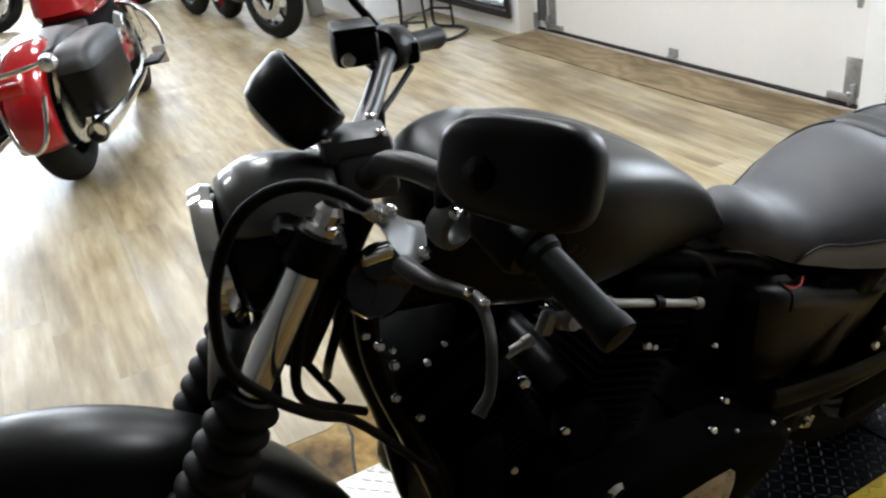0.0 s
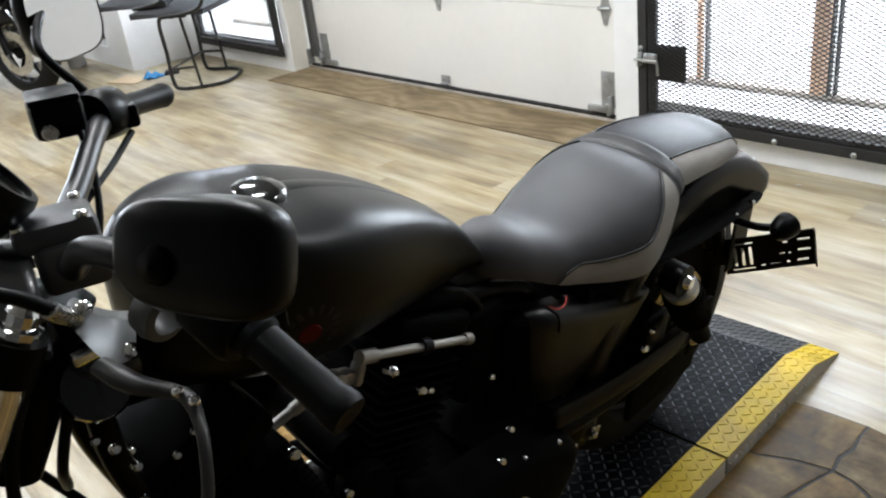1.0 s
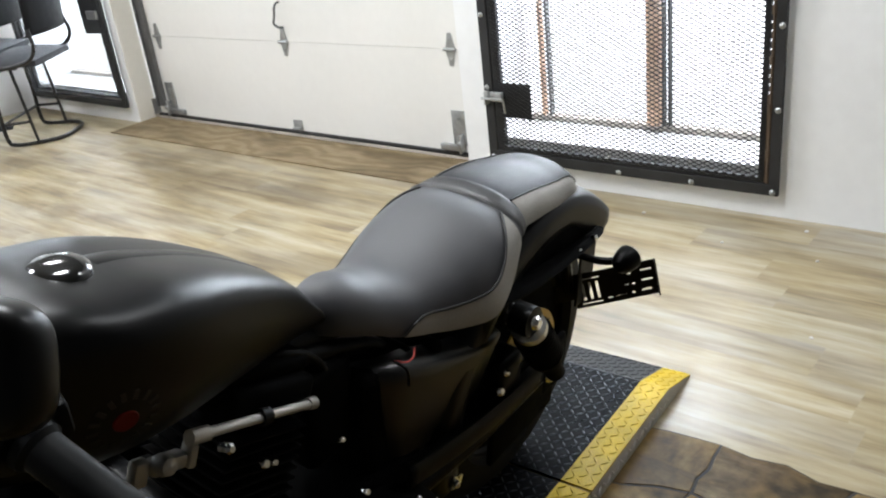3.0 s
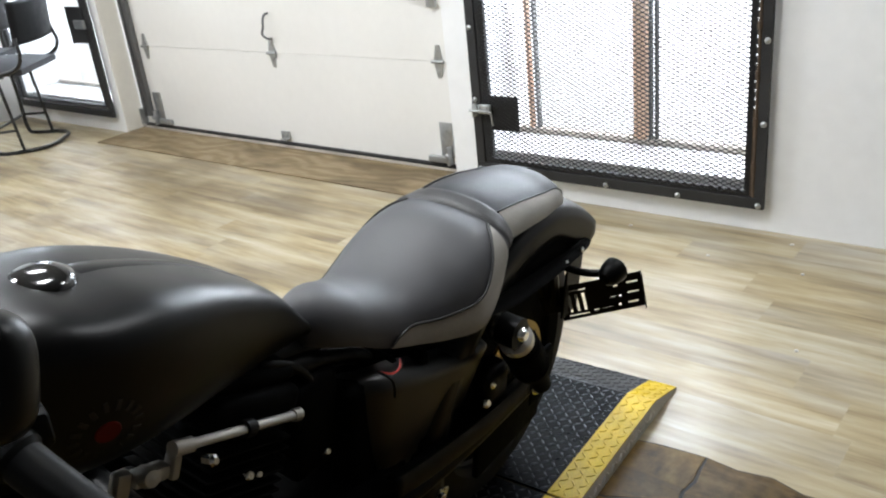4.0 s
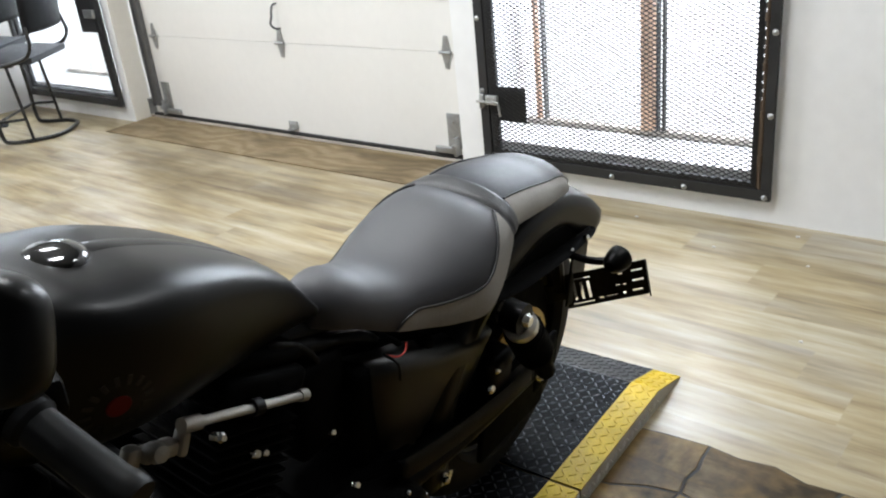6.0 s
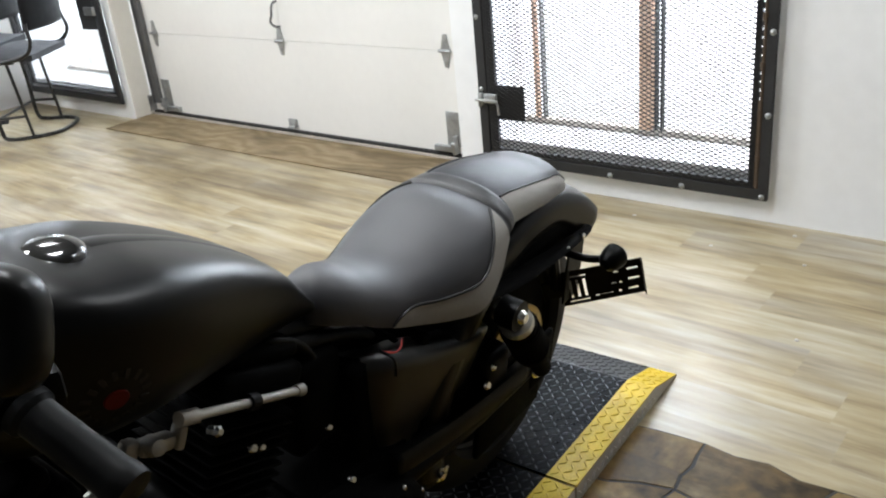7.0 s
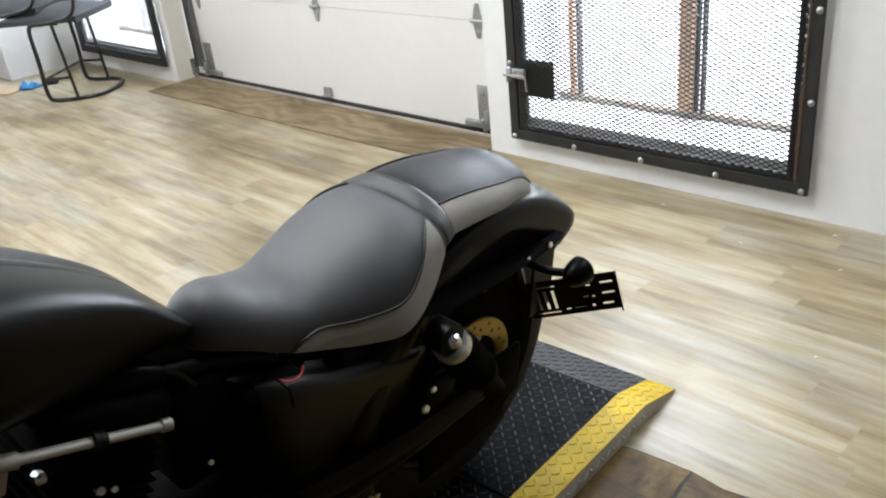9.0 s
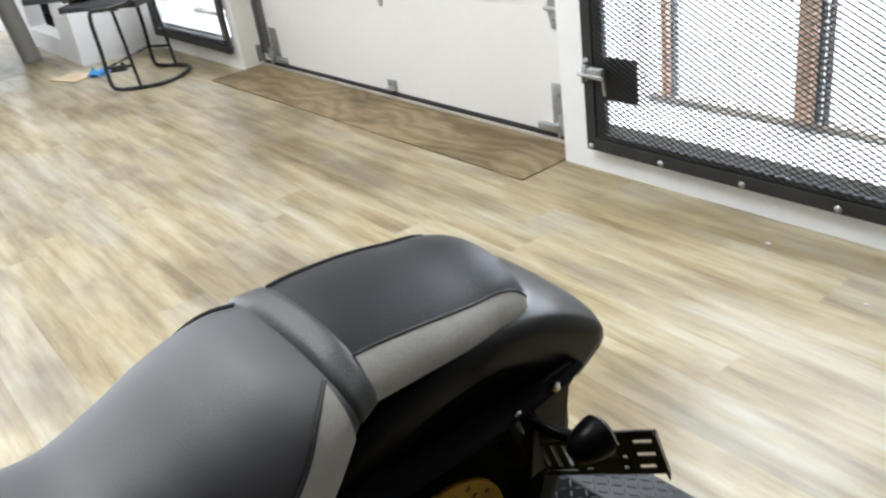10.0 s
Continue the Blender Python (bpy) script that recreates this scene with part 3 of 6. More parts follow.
part("padlock_hasp", box((-0.012, 2.404, 0.352), (0.022, 0.010, 0.026), 0.003), M_galv, g1)
g2 = gate(*G2, "dark steel security gate over the far window", False, 0.100, 0.040, 0.040, 0.040, 0.018, 0.016, 0.0013)
part("latch_plate", box((-0.004, 5.345, 0.675), (0.004, 0.17, 0.22), 0.001), M_gate, g2, "black square latch guard plate", smooth=False)
bm = bmesh.new()
add_box(bm, (-0.018, 5.285, 0.68), (0.02, 0.10, 0.05), bevel=0.003)
part("latch", finish(bm, 50), M_galv, g2, "galvanised slide-bolt latch")


def garage_door():
    d = on_wall(thing("garage_door", Matrix.Translation((3.185, 0, 0)), "closed white sectional garage door with galvanised hardware", "garage door"))
    y0, y1 = DOOR_Y0 + 0.0, DOOR_Y1 - 0.03
    z = 0.036
    for h in (0.488, 0.53, 0.53, 0.53, 0.40):
        part("door_section", box((0.025, (y0 + y1) / 2, z + h / 2), (0.045, y1 - y0, h - 0.0015), 0.001), M_door, d, smooth=False)
        z += h
    part("bottom_seal", box((0.02, (y0 + y1) / 2, 0.026), (0.05, y1 - y0, 0.019), 0.004), M_seal, d, "black rubber bottom seal")

    def leaf_hinge(yy, zz, s=1.0, nm="hinge"):
        bm = bmesh.new()
        prof = [(-0.028, 0), (-0.020, 0.03), (-0.010, 0.075), (0.010, 0.075), (0.020, 0.03), (0.028, 0), (0.020, -0.03), (0.010, -0.075), (-0.010, -0.075), (-0.020, -0.03)]
        a = [bm.verts.new((0.002, yy + p[0] * s, zz + p[1] * s)) for p in prof]
        b = [bm.verts.new((-0.003, yy + p[0] * s, zz + p[1] * s)) for p in prof]
        bm.faces.new(a)
        bm.faces.new(list(reversed(b)))
        for i in range(len(prof)):
            j = (i + 1) % len(prof)
            bm.faces.new((a[i], a[j], b[j], b[i]))
        add_lathe(bm, [(0.0005, -0.034), (0.008, -0.034), (0.008, 0.034), (0.0005, 0.034)], along((-0.008, yy, zz), (0, 1, 0)), 10)
        for q in (0.045, -0.045):
            bolt(bm, (-0.003, yy, zz + q * s), (-1, 0, 0), 0.006, 0.004)
        part(nm, finish(bm, 40), M_galv, d, "galvanised leaf hinge")

    for zz in (0.524, 1.054, 1.584):
        leaf_hinge(3.81, zz)
        leaf_hinge(2.705, zz, 1.0)
        leaf_hinge(4.935, zz, 1.0)
    # lift handle on the centre stile
    bm = bmesh.new()
    add_tube(bm, [(-0.004, 3.79, 0.600), (-0.03, 3.80, 0.606), (-0.042, 3.815, 0.630), (-0.042, 3.80, 0.665), (-0.040, 3.795, 0.700), (-0.03, 3.79, 0.725), (-0.004, 3.79, 0.730)], 0.0060, 10)
    part("lift_handle", finish(bm), M_rail, d, "dark bent lift handle")
    # bottom brackets
    bm = bmesh.new()
    add_box(bm, (-0.004, 3.815, 0.075), (0.010, 0.065, 0.045), bevel=0.002)
    add_box(bm, (-0.014, 3.815, 0.054), (0.03, 0.05, 0.008), bevel=0.002)
    bolt(bm, (-0.010, 3.80, 0.080), (-1, 0, 0), 0.006, 0.004)
    bolt(bm, (-0.010, 3.83, 0.080), (-1, 0, 0), 0.006, 0.004)
    part("bottom_bracket", finish(bm, 40), M_galv, d)
    for yy, sg in ((2.70, 1), (4.94, -1)):
        bm = bmesh.new()
        add_box(bm, (-0.003, yy, 0.155), (0.006, 0.075, 0.17), bevel=0.001)
        add_box(bm, (-0.02, yy - sg * 0.02, 0.085), (0.04, 0.012, 0.09), bevel=0.001)
        add_box(bm, (-0.01, yy + sg * 0.05, 0.06), (0.025, 0.12, 0.03), bevel=0.003)
        bolt(bm, (-0.04, yy - sg * 0.02, 0.09), (-1, 0, 0), 0.013, 0.012)
        bolt(bm, (-0.01, yy, 0.20), (-1, 0, 0), 0.007, 0.005)
        part("corner_bracket", finish(bm, 40), M_galv, d, "galvanised corner bracket with roller")
    # slide lock
    bm = bmesh.new()
    add_box(bm, (-0.01, 2.705, 0.800), (0.02, 0.05, 0.065), bevel=0.002)
    add_tube(bm, [(-0.02, 2.70, 0.806), (-0.02, 2.82, 0.806)], 0.006, 8)
    part("slide_lock", finish(bm, 40), M_galv, d, "galvanised slide lock")
    bm = bmesh.new()
    add_box(bm, (-0.014, 5.030, 1.24), (0.028, 0.050, 2.3))
    add_box(bm, (-0.034, 5.050, 1.24), (0.014, 0.006, 2.3))
    part("track", finish(bm, 40), M_rail, d, "dark steel vertical track", smooth=False)
    part("track_bracket", box((-0.045, 5.060, 0.095), (0.05, 0.006, 0.10), 0.002), M_galv, d, "galvanised track foot", smooth=False)
    return d


garage_door()
on_wall(structure("trim", box((XW + 0.066, DOOR_Y1 + 0.0005, 1.25), (0.128, 0.012, 2.5)), M_jamb, "cream painted door jamb"))
on_wall(structure("threshold", box((3.31, (DOOR_Y0 + DOOR_Y1) / 2, 0.004), (0.27, DOOR_Y1 - DOOR_Y0 - 0.004, 0.024), 0.003), M_rail_wood, "worn brown door threshold"))
ply = on_wall(tagged(part("threshold_sheet", box((3.005, 3.86, 0.0032), (0.335, 2.575, 0.0055), 0.0008), M_ply, smooth=False), "worn brown plywood threshold sheet along the garage door", "floor sheet"))


# ---- the tread-plate platform ----
PLAT = pose(1.42, 1.004, 0, 0, 0, 3.2)


def add_treads(bm, m, x0, x1, y0, y1, p=0.0200, h=0.0019):
    """Raised lozenges of tread plate, turned alternately."""
    nx, ny = int((x1 - x0) / p), int((y1 - y0) / p)
    for i in range(nx):
        for j in range(ny):
            cx, cy = x0 + (i + 0.5) * (x1 - x0) / nx, y0 + (j + 0.5) * (y1 - y0) / ny
            a = radians(45 if (i + j) % 2 else -45)
            u, v = Vector((math.cos(a), math.sin(a), 0)) * 0.0108, Vector((-math.sin(a), math.cos(a), 0)) * 0.0024
            c = Vector((cx, cy, 0))
            ring = [bm.verts.new(m @ (c + q)) for q in (u, v, -u, -v)]
            top = [bm.verts.new(m @ (c + q + Vector((0, 0, h)))) for q in (u * 0.72, v * 0.40, -u * 0.72, -v * 0.40)]
            bm.faces.new(top)
            for k in range(4):
                bm.faces.new((ring[k], ring[(k + 1) % 4], top[(k + 1) % 4], top[k]))


def sheet(bm, m, x0, x1, y0, y1, t=0.004):
    add_box(bm, ((x0 + x1) / 2, (y0 + y1) / 2, -t / 2), (x1 - x0, y1 - y0, t), m)


def plate_part(name, m, x0, x1, y0, y1, mat, parent, label="", worn=None):
    bm = bmesh.new()
    sheet(bm, m, x0, x1, y0, y1)
    bmesh.ops.recalc_face_normals(bm, faces=bm.faces)
    ob = part(name, bm, mat, parent, label, smooth=False)
    bm = bmesh.new()
    add_treads(bm, m, x0 + 0.002, x1 - 0.002, y0 + 0.002, y1 - 0.002)
    tagged(part("tread", bm, worn or mat, ob, smooth=False), kind="stuff")
    return ob


PZ, PW, YS = 0.05, 0.60, 0.075


def ramp_section():
    """The rear section: a flat deck that bends down to the floor."""
    w = thing("platform_ramp", PLAT, "black tread-plate display platform section with yellow painted edges", "platform", "platform sections")
    flat = Matrix.Translation((0, 0, PZ))
    L, R = 0.43, 0.575
    drop = math.atan2(PZ - 0.006, R - L)
    down = Matrix.Translation((L, 0, PZ)) @ Matrix.Rotation(drop, 4, "Y")
    DL = math.hypot(PZ - 0.006, R - L)
    plate_part("deck", flat, 0.004, L, YS, PW - YS, M_tread_black, w, worn=M_tread_bar)
    plate_part("slope", down, 0.0, DL, YS, PW - YS, M_tread_grey, w, "worn grey tread-plate slope")
    for y0 in (0.0, PW - YS):
        plate_part("yellow_edge", flat, 0.004, L, y0, y0 + YS, M_tread_yellow, w, "yellow painted tread edge")
        plate_part("yellow_slope", down, 0.0, DL, y0, y0 + YS, M_tread_yellow, w, "yellow painted tread edge")
    part("worn_crease", tube([(L - 0.002, YS + 0.08, PZ), (L, PW / 2, PZ + 0.0002), (L - 0.001, PW - YS, PZ)], [0.001, 0.0040, 0.0034], 8, flat=0.14), M_tread_grey, w, "bare worn metal along the bend")
    for y, sg in ((0.0, -1), (PW, 1)):
        bm = bmesh.new()
        pr = [(0.004, 0.001), (R, 0.001), (R, 0.004), (L, PZ - 0.004), (0.004, PZ - 0.004)]
        a = [bm.verts.new((px, y, pz)) for px, pz in pr]
        b = [bm.verts.new((px, y - sg * 0.004, pz)) for px, pz in pr]
        bm.faces.new(a)
        bm.faces.new(list(reversed(b)))
        for i in range(5):
            bm.faces.new((a[i], a[(i + 1) % 5], b[(i + 1) % 5], b[i]))
        bmesh.ops.recalc_face_normals(bm, faces=bm.faces)
        sk = part("skirt", bm, M_skirt, w, "dull metal side with bright raised treads", smooth=False)
        bm = bmesh.new()
        m = Matrix.Translation((0, y, 0)) @ Matrix.Rotation(radians(90), 4, "X") if sg < 0 else Matrix.Translation((0, y, 0)) @ Matrix.Rotation(radians(-90), 4, "X") @ Matrix.Diagonal((1, -1, 1, 1))
        add_treads(bm, m, 0.006, L, 0.003, PZ - 0.006, 0.0215, 0.004)
        tagged(part("tread", bm, M_tread_alu, sk, smooth=False), kind="stuff")
    return w


ramp_section()


def deck_section():
    w = thing("platform_deck", PLAT, "black tread-plate display platform section under the motorcycle", "platform", "platform sections")
    flat = Matrix.Translation((0, 0, PZ))
    A = -1.95
    plate_part("deck", flat, A, -0.004, YS, PW - YS, M_tread_black, w, worn=M_tread_bar)
    for y0 in (0.0, PW - YS):
        plate_part("yellow_edge", flat, A, -0.004, y0, y0 + YS, M_tread_yellow, w, "yellow painted tread edge")
    for y in (0.002, PW - 0.002):
        part("skirt", box(((A - 0.004) / 2, y, PZ / 2 - 0.002), (-A - 0.004, 0.004, PZ - 0.006)), M_tread_alu, w, "bare metal side", smooth=False)
    part("end_skirt", box((-0.006, PW / 2, PZ / 2 - 0.002), (0.004, PW - 0.01, PZ - 0.006)), M_seal, w, smooth=False)
    return w


deck_section()
w = thing("loading_plate", PLAT, "bare aluminium tread-plate strip beside the platform", "plate")
plate_part("tread_sheet", Matrix.Translation((0, 0, PZ - 0.012)), -1.15, -0.45, PW + 0.004, PW + 0.15, M_tread_alu, w)
part("sheet_support", box((-0.8, PW + 0.077, 0.016), (0.68, 0.13, 0.030)), M_seal, w, smooth=False)


# ---- the black motorcycle ----
BIKE = pose(1.37, 1.255, PZ + 0.001, 9, 0, 3.7)
bike = thing("motorcycle", BIKE, "matte black cruiser motorcycle leaning on its stand on the platform", "motorcycle")
HEAD = Vector((-1.113, 0, 0.90))
RAKE = Vector((0.5, 0, 0.866))
STEER = Matrix.Translation(HEAD) @ Matrix.Rotation(radians(-20), 4, RAKE) @ Matrix.Translation(-HEAD)


BARTILT = STEER @ Matrix.Translation((-1.07, 0, 0.98)) @ Matrix.Rotation(radians(3.6), 4, "X") @ Matrix.Translation((1.07, 0, -0.98))


def bp(name, bm, mat, parent=None, label="", steer=False, smooth=True):
    """A part of the motorcycle; steer: it turns with the fork (1) or with the bars (2)."""
    if steer:
        bmesh.ops.transform(bm, matrix=BARTILT if steer == 2 else STEER, verts=bm.verts)
    return part(name, bm, mat, parent or bike, label, smooth)


# wheels
def tyre_profile(R, W, H):
    pts = []
    for k in range(17):
        a = math.pi * (k / 16)
        pts.append((R - H + H * math.sin(a) ** 0.8, -W / 2 * math.cos(a)))
    pts += [(R - H - 0.012, W * 0.40), (R - H - 0.012, -W * 0.40)]
    return pts


AXY = (0, 1, 0)


def wheel(name, c, R, W, H, steer, spokes, rimmat):
    wh = bp(name, lathe(tyre_profile(R, W, H), along(c, AXY), 64, closed=True), M_rubber, steer=steer, label="black road tyre")
    rr = R - H
    bm = bmesh.new()
    add_lathe(bm, [(rr + 0.004, -W * 0.40), (rr - 0.006, -W * 0.36), (rr - 0.025, -W * 0.2), (rr - 0.025, W * 0.2), (rr - 0.006, W * 0.36), (rr + 0.004, W * 0.40)], along(c, AXY), 48)
    bp("rim", finish(bm), rimmat, wh, steer=steer)
    bm = bmesh.new()
    C = Vector(c)
    add_lathe(bm, [(0.0005, -0.05), (0.032, -0.05), (0.036, -0.02), (0.036, 0.02), (0.032, 0.05), (0.0005, 0.05)], along(c, AXY), 24)
    bp("hub", finish(bm), rimmat, wh, steer=steer)
    for k in range(spokes):
        a = 2 * math.pi * k / spokes
        for da in (-0.10, 0.10):
            bp("spoke", tube([C + Vector((math.cos(a) * 0.03, 0, math.sin(a) * 0.03)), C + Vector((math.cos(a + da) * (rr - 0.015), 0, math.sin(a + da) * (rr - 0.015)))], 0.008, 6, smooth=False), rimmat, wh, steer=steer)
    return wh


RC, FC = (0, 0, 0.322), (-1.50, 0, 0.332)
rear_wheel = wheel("rear_wheel", RC, 0.322, 0.15, 0.10, False, 9, M_satin)
front_wheel = wheel("front_wheel", FC, 0.332, 0.105, 0.085, True, 9, M_satin)


def rotor(c, r0, r1, mat, steer, parent):
    bm = bmesh.new()
    C = Vector(c)
    n = 60
    ring = lambda r, y: [C + Vector((r * math.cos(2 * math.pi * k / n), y, r * math.sin(2 * math.pi * k / n))) for k in range(n)]
    add_grid(bm, [ring(r0, -0.0025), ring(r1, -0.0025), ring(r1, 0.0025), ring(r0, 0.0025)], closed_u=True, closed_v=True)
    bp("brake_rotor", finish(bm), mat, parent, "golden drilled brake rotor", steer)
    # holes are near-black discs laid on the rotor, not cut through
    for k in range(30):
        a = 2 * math.pi * k / 30
        r = r0 + (r1 - r0) * (0.35 + 0.3 * (k % 2))
        bp("rotor_hole_disc", bolts([(C + Vector((r * math.cos(a), -0.0022, r * math.sin(a))), (0, -1, 0))], 0.0042, 0.0008), M_dark, parent, steer=steer)
    bm = bmesh.new()
    for k in range(5):
        a = 2 * math.pi * k / 5
        add_tube(bm, [C + Vector((0.04 * math.cos(a + 0.5), 0.004, 0.04 * math.sin(a + 0.5))), C + Vector((r0 * math.cos(a), 0, r0 * math.sin(a)))], 0.008, 6, smooth=False)
    add_lathe(bm, [(0.030, -0.006), (0.046, -0.006), (0.046, 0.006), (0.030, 0.006)], along(C, AXY), 24, closed=True)
    bp("rotor_carrier", finish(bm), M_alu, parent, "silver rotor carrier", steer)


# disc added between the spokes so that the wheel reads black
bp("wheel_disc", lathe([(0.0005, -0.045), (0.20, -0.045), (0.205, -0.03), (0.205, 0.03), (0.20, 0.045), (0.0005, 0.045)], along(RC, AXY), 48), M_engine, rear_wheel, "added black disc closing the spokes")
rotor((0, -0.083, 0.322), 0.088, 0.124, M_brass, False, rear_wheel)

# tank
TX = (-1.045, -1.038, -1.02, -0.98, -0.92, -0.87, -0.80, -0.70, -0.60, -0.55, -0.525, -0.508)
tank_zt = smooth_table(TX, (0.876, 0.920, 0.946, 0.963, 0.961, 0.946, 0.929, 0.883, 0.812, 0.751, 0.720, 0.698))
tank_zb = smooth_table(TX, (0.83, 0.800, 0.775, 0.755, 0.738, 0.732, 0.724, 0.715, 0.705, 0.698, 0.694, 0.694))
tank_w = smooth_table(TX, (0.018, 0.046, 0.070, 0.096, 0.119, 0.128, 0.122, 0.096, 0.066, 0.048, 0.036, 0.016))


def tank_point(x, a, grow=0.0):
    zt, zb, w = tank_zt(x) + grow, tank_zb(x) - grow, tank_w(x) + grow
    zc = zb + (zt - zb) * 0.66
    c, s = math.cos(a), math.sin(a)
    n = 3.6 if s > 0 else 2.3
    y = w * math.copysign(abs(c) ** (2 / n), c)
    z = zc + (zt - zc if s > 0 else zc - zb) * math.copysign(abs(s) ** (2 / n), s)
    return Vector((x, y, z))


bm = bmesh.new()
xs = [-1.045 + 0.537 * (0.5 - 0.5 * math.cos(math.pi * k / 48)) for k in range(49)]
add_grid(bm, [[tank_point(x, 2 * math.pi * j / 56) for j in range(56)] for x in xs], closed_v=True, cap=True)
tank = bp("fuel_tank", finish(bm, 60), M_matte, label="matte black teardrop fuel tank")
# raised spine along the tank
bm = bmesh.new()
rows = []
for k in range(30):
    x = -0.835 + 0.28 * k / 29
    hw = 0.034 * (1 - 0.55 * k / 29)
    rows.append([Vector((x, hw * q, tank_zt(x) - 0.012 * abs(q) ** 3 + 0.0012 * (1 - q * q))) for q in (-1, -0.8, -0.4, 0, 0.4, 0.8, 1)])
add_grid(bm, rows)
bp("tank_spine", finish(bm, 60), M_matte, tank)
# filler cap
cx = -0.872
capm = along((cx - 0.003, -0.008, tank_zt(cx) - 0.006), (0.02, -0.03, 1)) @ Matrix.Diagonal((0.79, 0.79, 0.85, 1))
bp("fuel_cap", lathe([(0.0005, 0.019), (0.020, 0.0185), (0.034, 0.016), (0.041, 0.011), (0.043, 0.006), (0.043, -0.004), (0.0005, -0.004)], capm, 48, angle=60), M_gloss, tank, "gloss black domed filler cap")


def tank_side(x, z):
    """A point of the left flank at that height, and the way out of it."""
    best = min((tank_point(x, math.pi - 1.2 + 2.4 * k / 400) for k in range(401)), key=lambda q: abs(q.z - z))
    e = 0.004
    def at(xx, zz):
        return min((tank_point(xx, math.pi - 1.2 + 2.4 * k / 400) for k in range(401)), key=lambda q: abs(q.z - zz))
    du = at(x + e, z) - at(x - e, z)
    dv = at(x, z + e) - at(x, z - e)
    n = du.cross(dv).normalized()
    return best, n if n.y < 0 else -n


EC = (-0.901, 0.829)
P0, N0 = tank_side(*EC)
bp("emblem", lathe([(0.0005, 0.0012), (0.0125, 0.0012), (0.0135, 0.0), (0.0135, -0.002)], along(P0, N0), 24), M_orange, tank, "faded orange round emblem")
for k in range(16):
    a = 2 * math.pi * k / 16
    p, n = tank_side(EC[0] + 0.0315 * math.cos(a), EC[1] + 0.0315 * math.sin(a))
    u = Vector((math.cos(a), 0, math.sin(a)))
    u = (u - n * u.dot(n)).normalized()
    v = n.cross(u)
    m = Matrix((u, v, n)).transposed().to_4x4()
    bp("emblem_bar", box((0, 0, 0.0004), (0.0110, 0.0052, 0.0012), 0.0004, Matrix.Translation(p) @ m), M_letter, tank, "worn grey emblem mark", smooth=False)

# seat
SX = (-0.535, -0.51, -0.47, -0.42, -0.36, -0.30, -0.24, -0.18, -0.12)
seat_zt = smooth_table(SX, (0.700, 0.733, 0.739, 0.719, 0.701, 0.709, 0.727, 0.741, 0.735))
seat_w = smooth_table(SX, (0.025, 0.052, 0.071, 0.087, 0.104, 0.128, 0.147, 0.141, 0.122))
seat_zb = smooth_table(SX, (0.680, 0.675, 0.662, 0.637, 0.618, 0.605, 0.602, 0.633, 0.692))


def seat_point(x, a, grow=0.0):
    n = 2.0 + 0.4 * min(1.0, max(0.0, (x + 0.46) / 0.12))
    zt, zb, w = seat_zt(x), seat_zb(x), seat_w(x)
    c, s = math.cos(a), max(0.0, math.sin(a))
    return Vector((x, -(w + grow) * math.copysign(abs(c) ** (2 / n), c), zb + (zt - zb + grow) * s ** (2 / n)))


def skin(fn, xs, a_lo, a_hi, cap=False, nv=40):
    bm = bmesh.new()
    rows = []
    for x in xs:
        lo, hi = a_lo(x), a_hi(x)
        rows.append([fn(x, lo + (hi - lo) * j / nv) for j in range(nv + 1)])
    add_grid(bm, rows, cap=cap)
    return finish(bm, 70)


sx = [-0.535 + 0.415 * k / 44 for k in range(45)]
seat = bp("seat", skin(seat_point, sx, lambda x: 0.0, lambda x: math.pi, True), M_vinyl, label="black vinyl rider seat with grey side panels")
grey_top = smooth_table((-0.412, -0.395, -0.365, -0.33, -0.28, -0.225, -0.19, -0.165, -0.145, -0.130), (0.02, 0.20, 0.36, 0.35, 0.345, 0.36, 0.48, 0.66, 0.82, 0.94))
gx = [-0.412 + 0.280 * k / 40 for k in range(41)]
for side in (0, 1):
    mir = (lambda a: a) if side == 0 else (lambda a: math.pi - a)
    bp("side_panel", skin(lambda x, a: seat_point(x, mir(a), 0.002), gx, lambda x: 0.0, lambda x: grey_top(x), nv=14), M_grey, seat, "grey fabric side panel")
    bp("piping", tube([seat_point(x, mir(grey_top(x)), 0.002) for x in gx], 0.0025, 6, smooth=False), M_thread, seat)

# pillion pad
PX = (-0.125, -0.09, -0.04, 0.02, 0.07, 0.115, 0.145, 0.160)
pad_zt = smooth_table(PX, (0.745, 0.749, 0.745, 0.736, 0.726, 0.719, 0.705, 0.686))
pad_w = smooth_table(PX, (0.107, 0.109, 0.110, 0.108, 0.101, 0.094, 0.079, 0.038))
pad_zb = smooth_table((-0.12, -0.03, 0.05, 0.10, 0.16), (0.692, 0.687, 0.677, 0.670, 0.652))
FR = 0.385


def pad_point(x, a, grow=0.0):
    n = 2.15
    zb = pad_zb(x)
    c, s = math.cos(a), max(0.0, math.sin(a))
    return Vector((x + 0.007 + 0.0115 * (x + 0.125) / 0.285, -(pad_w(x) + grow) * math.copysign(abs(c) ** (2 / n), c), zb + (pad_zt(x) - zb + grow) * s ** (2 / n)))


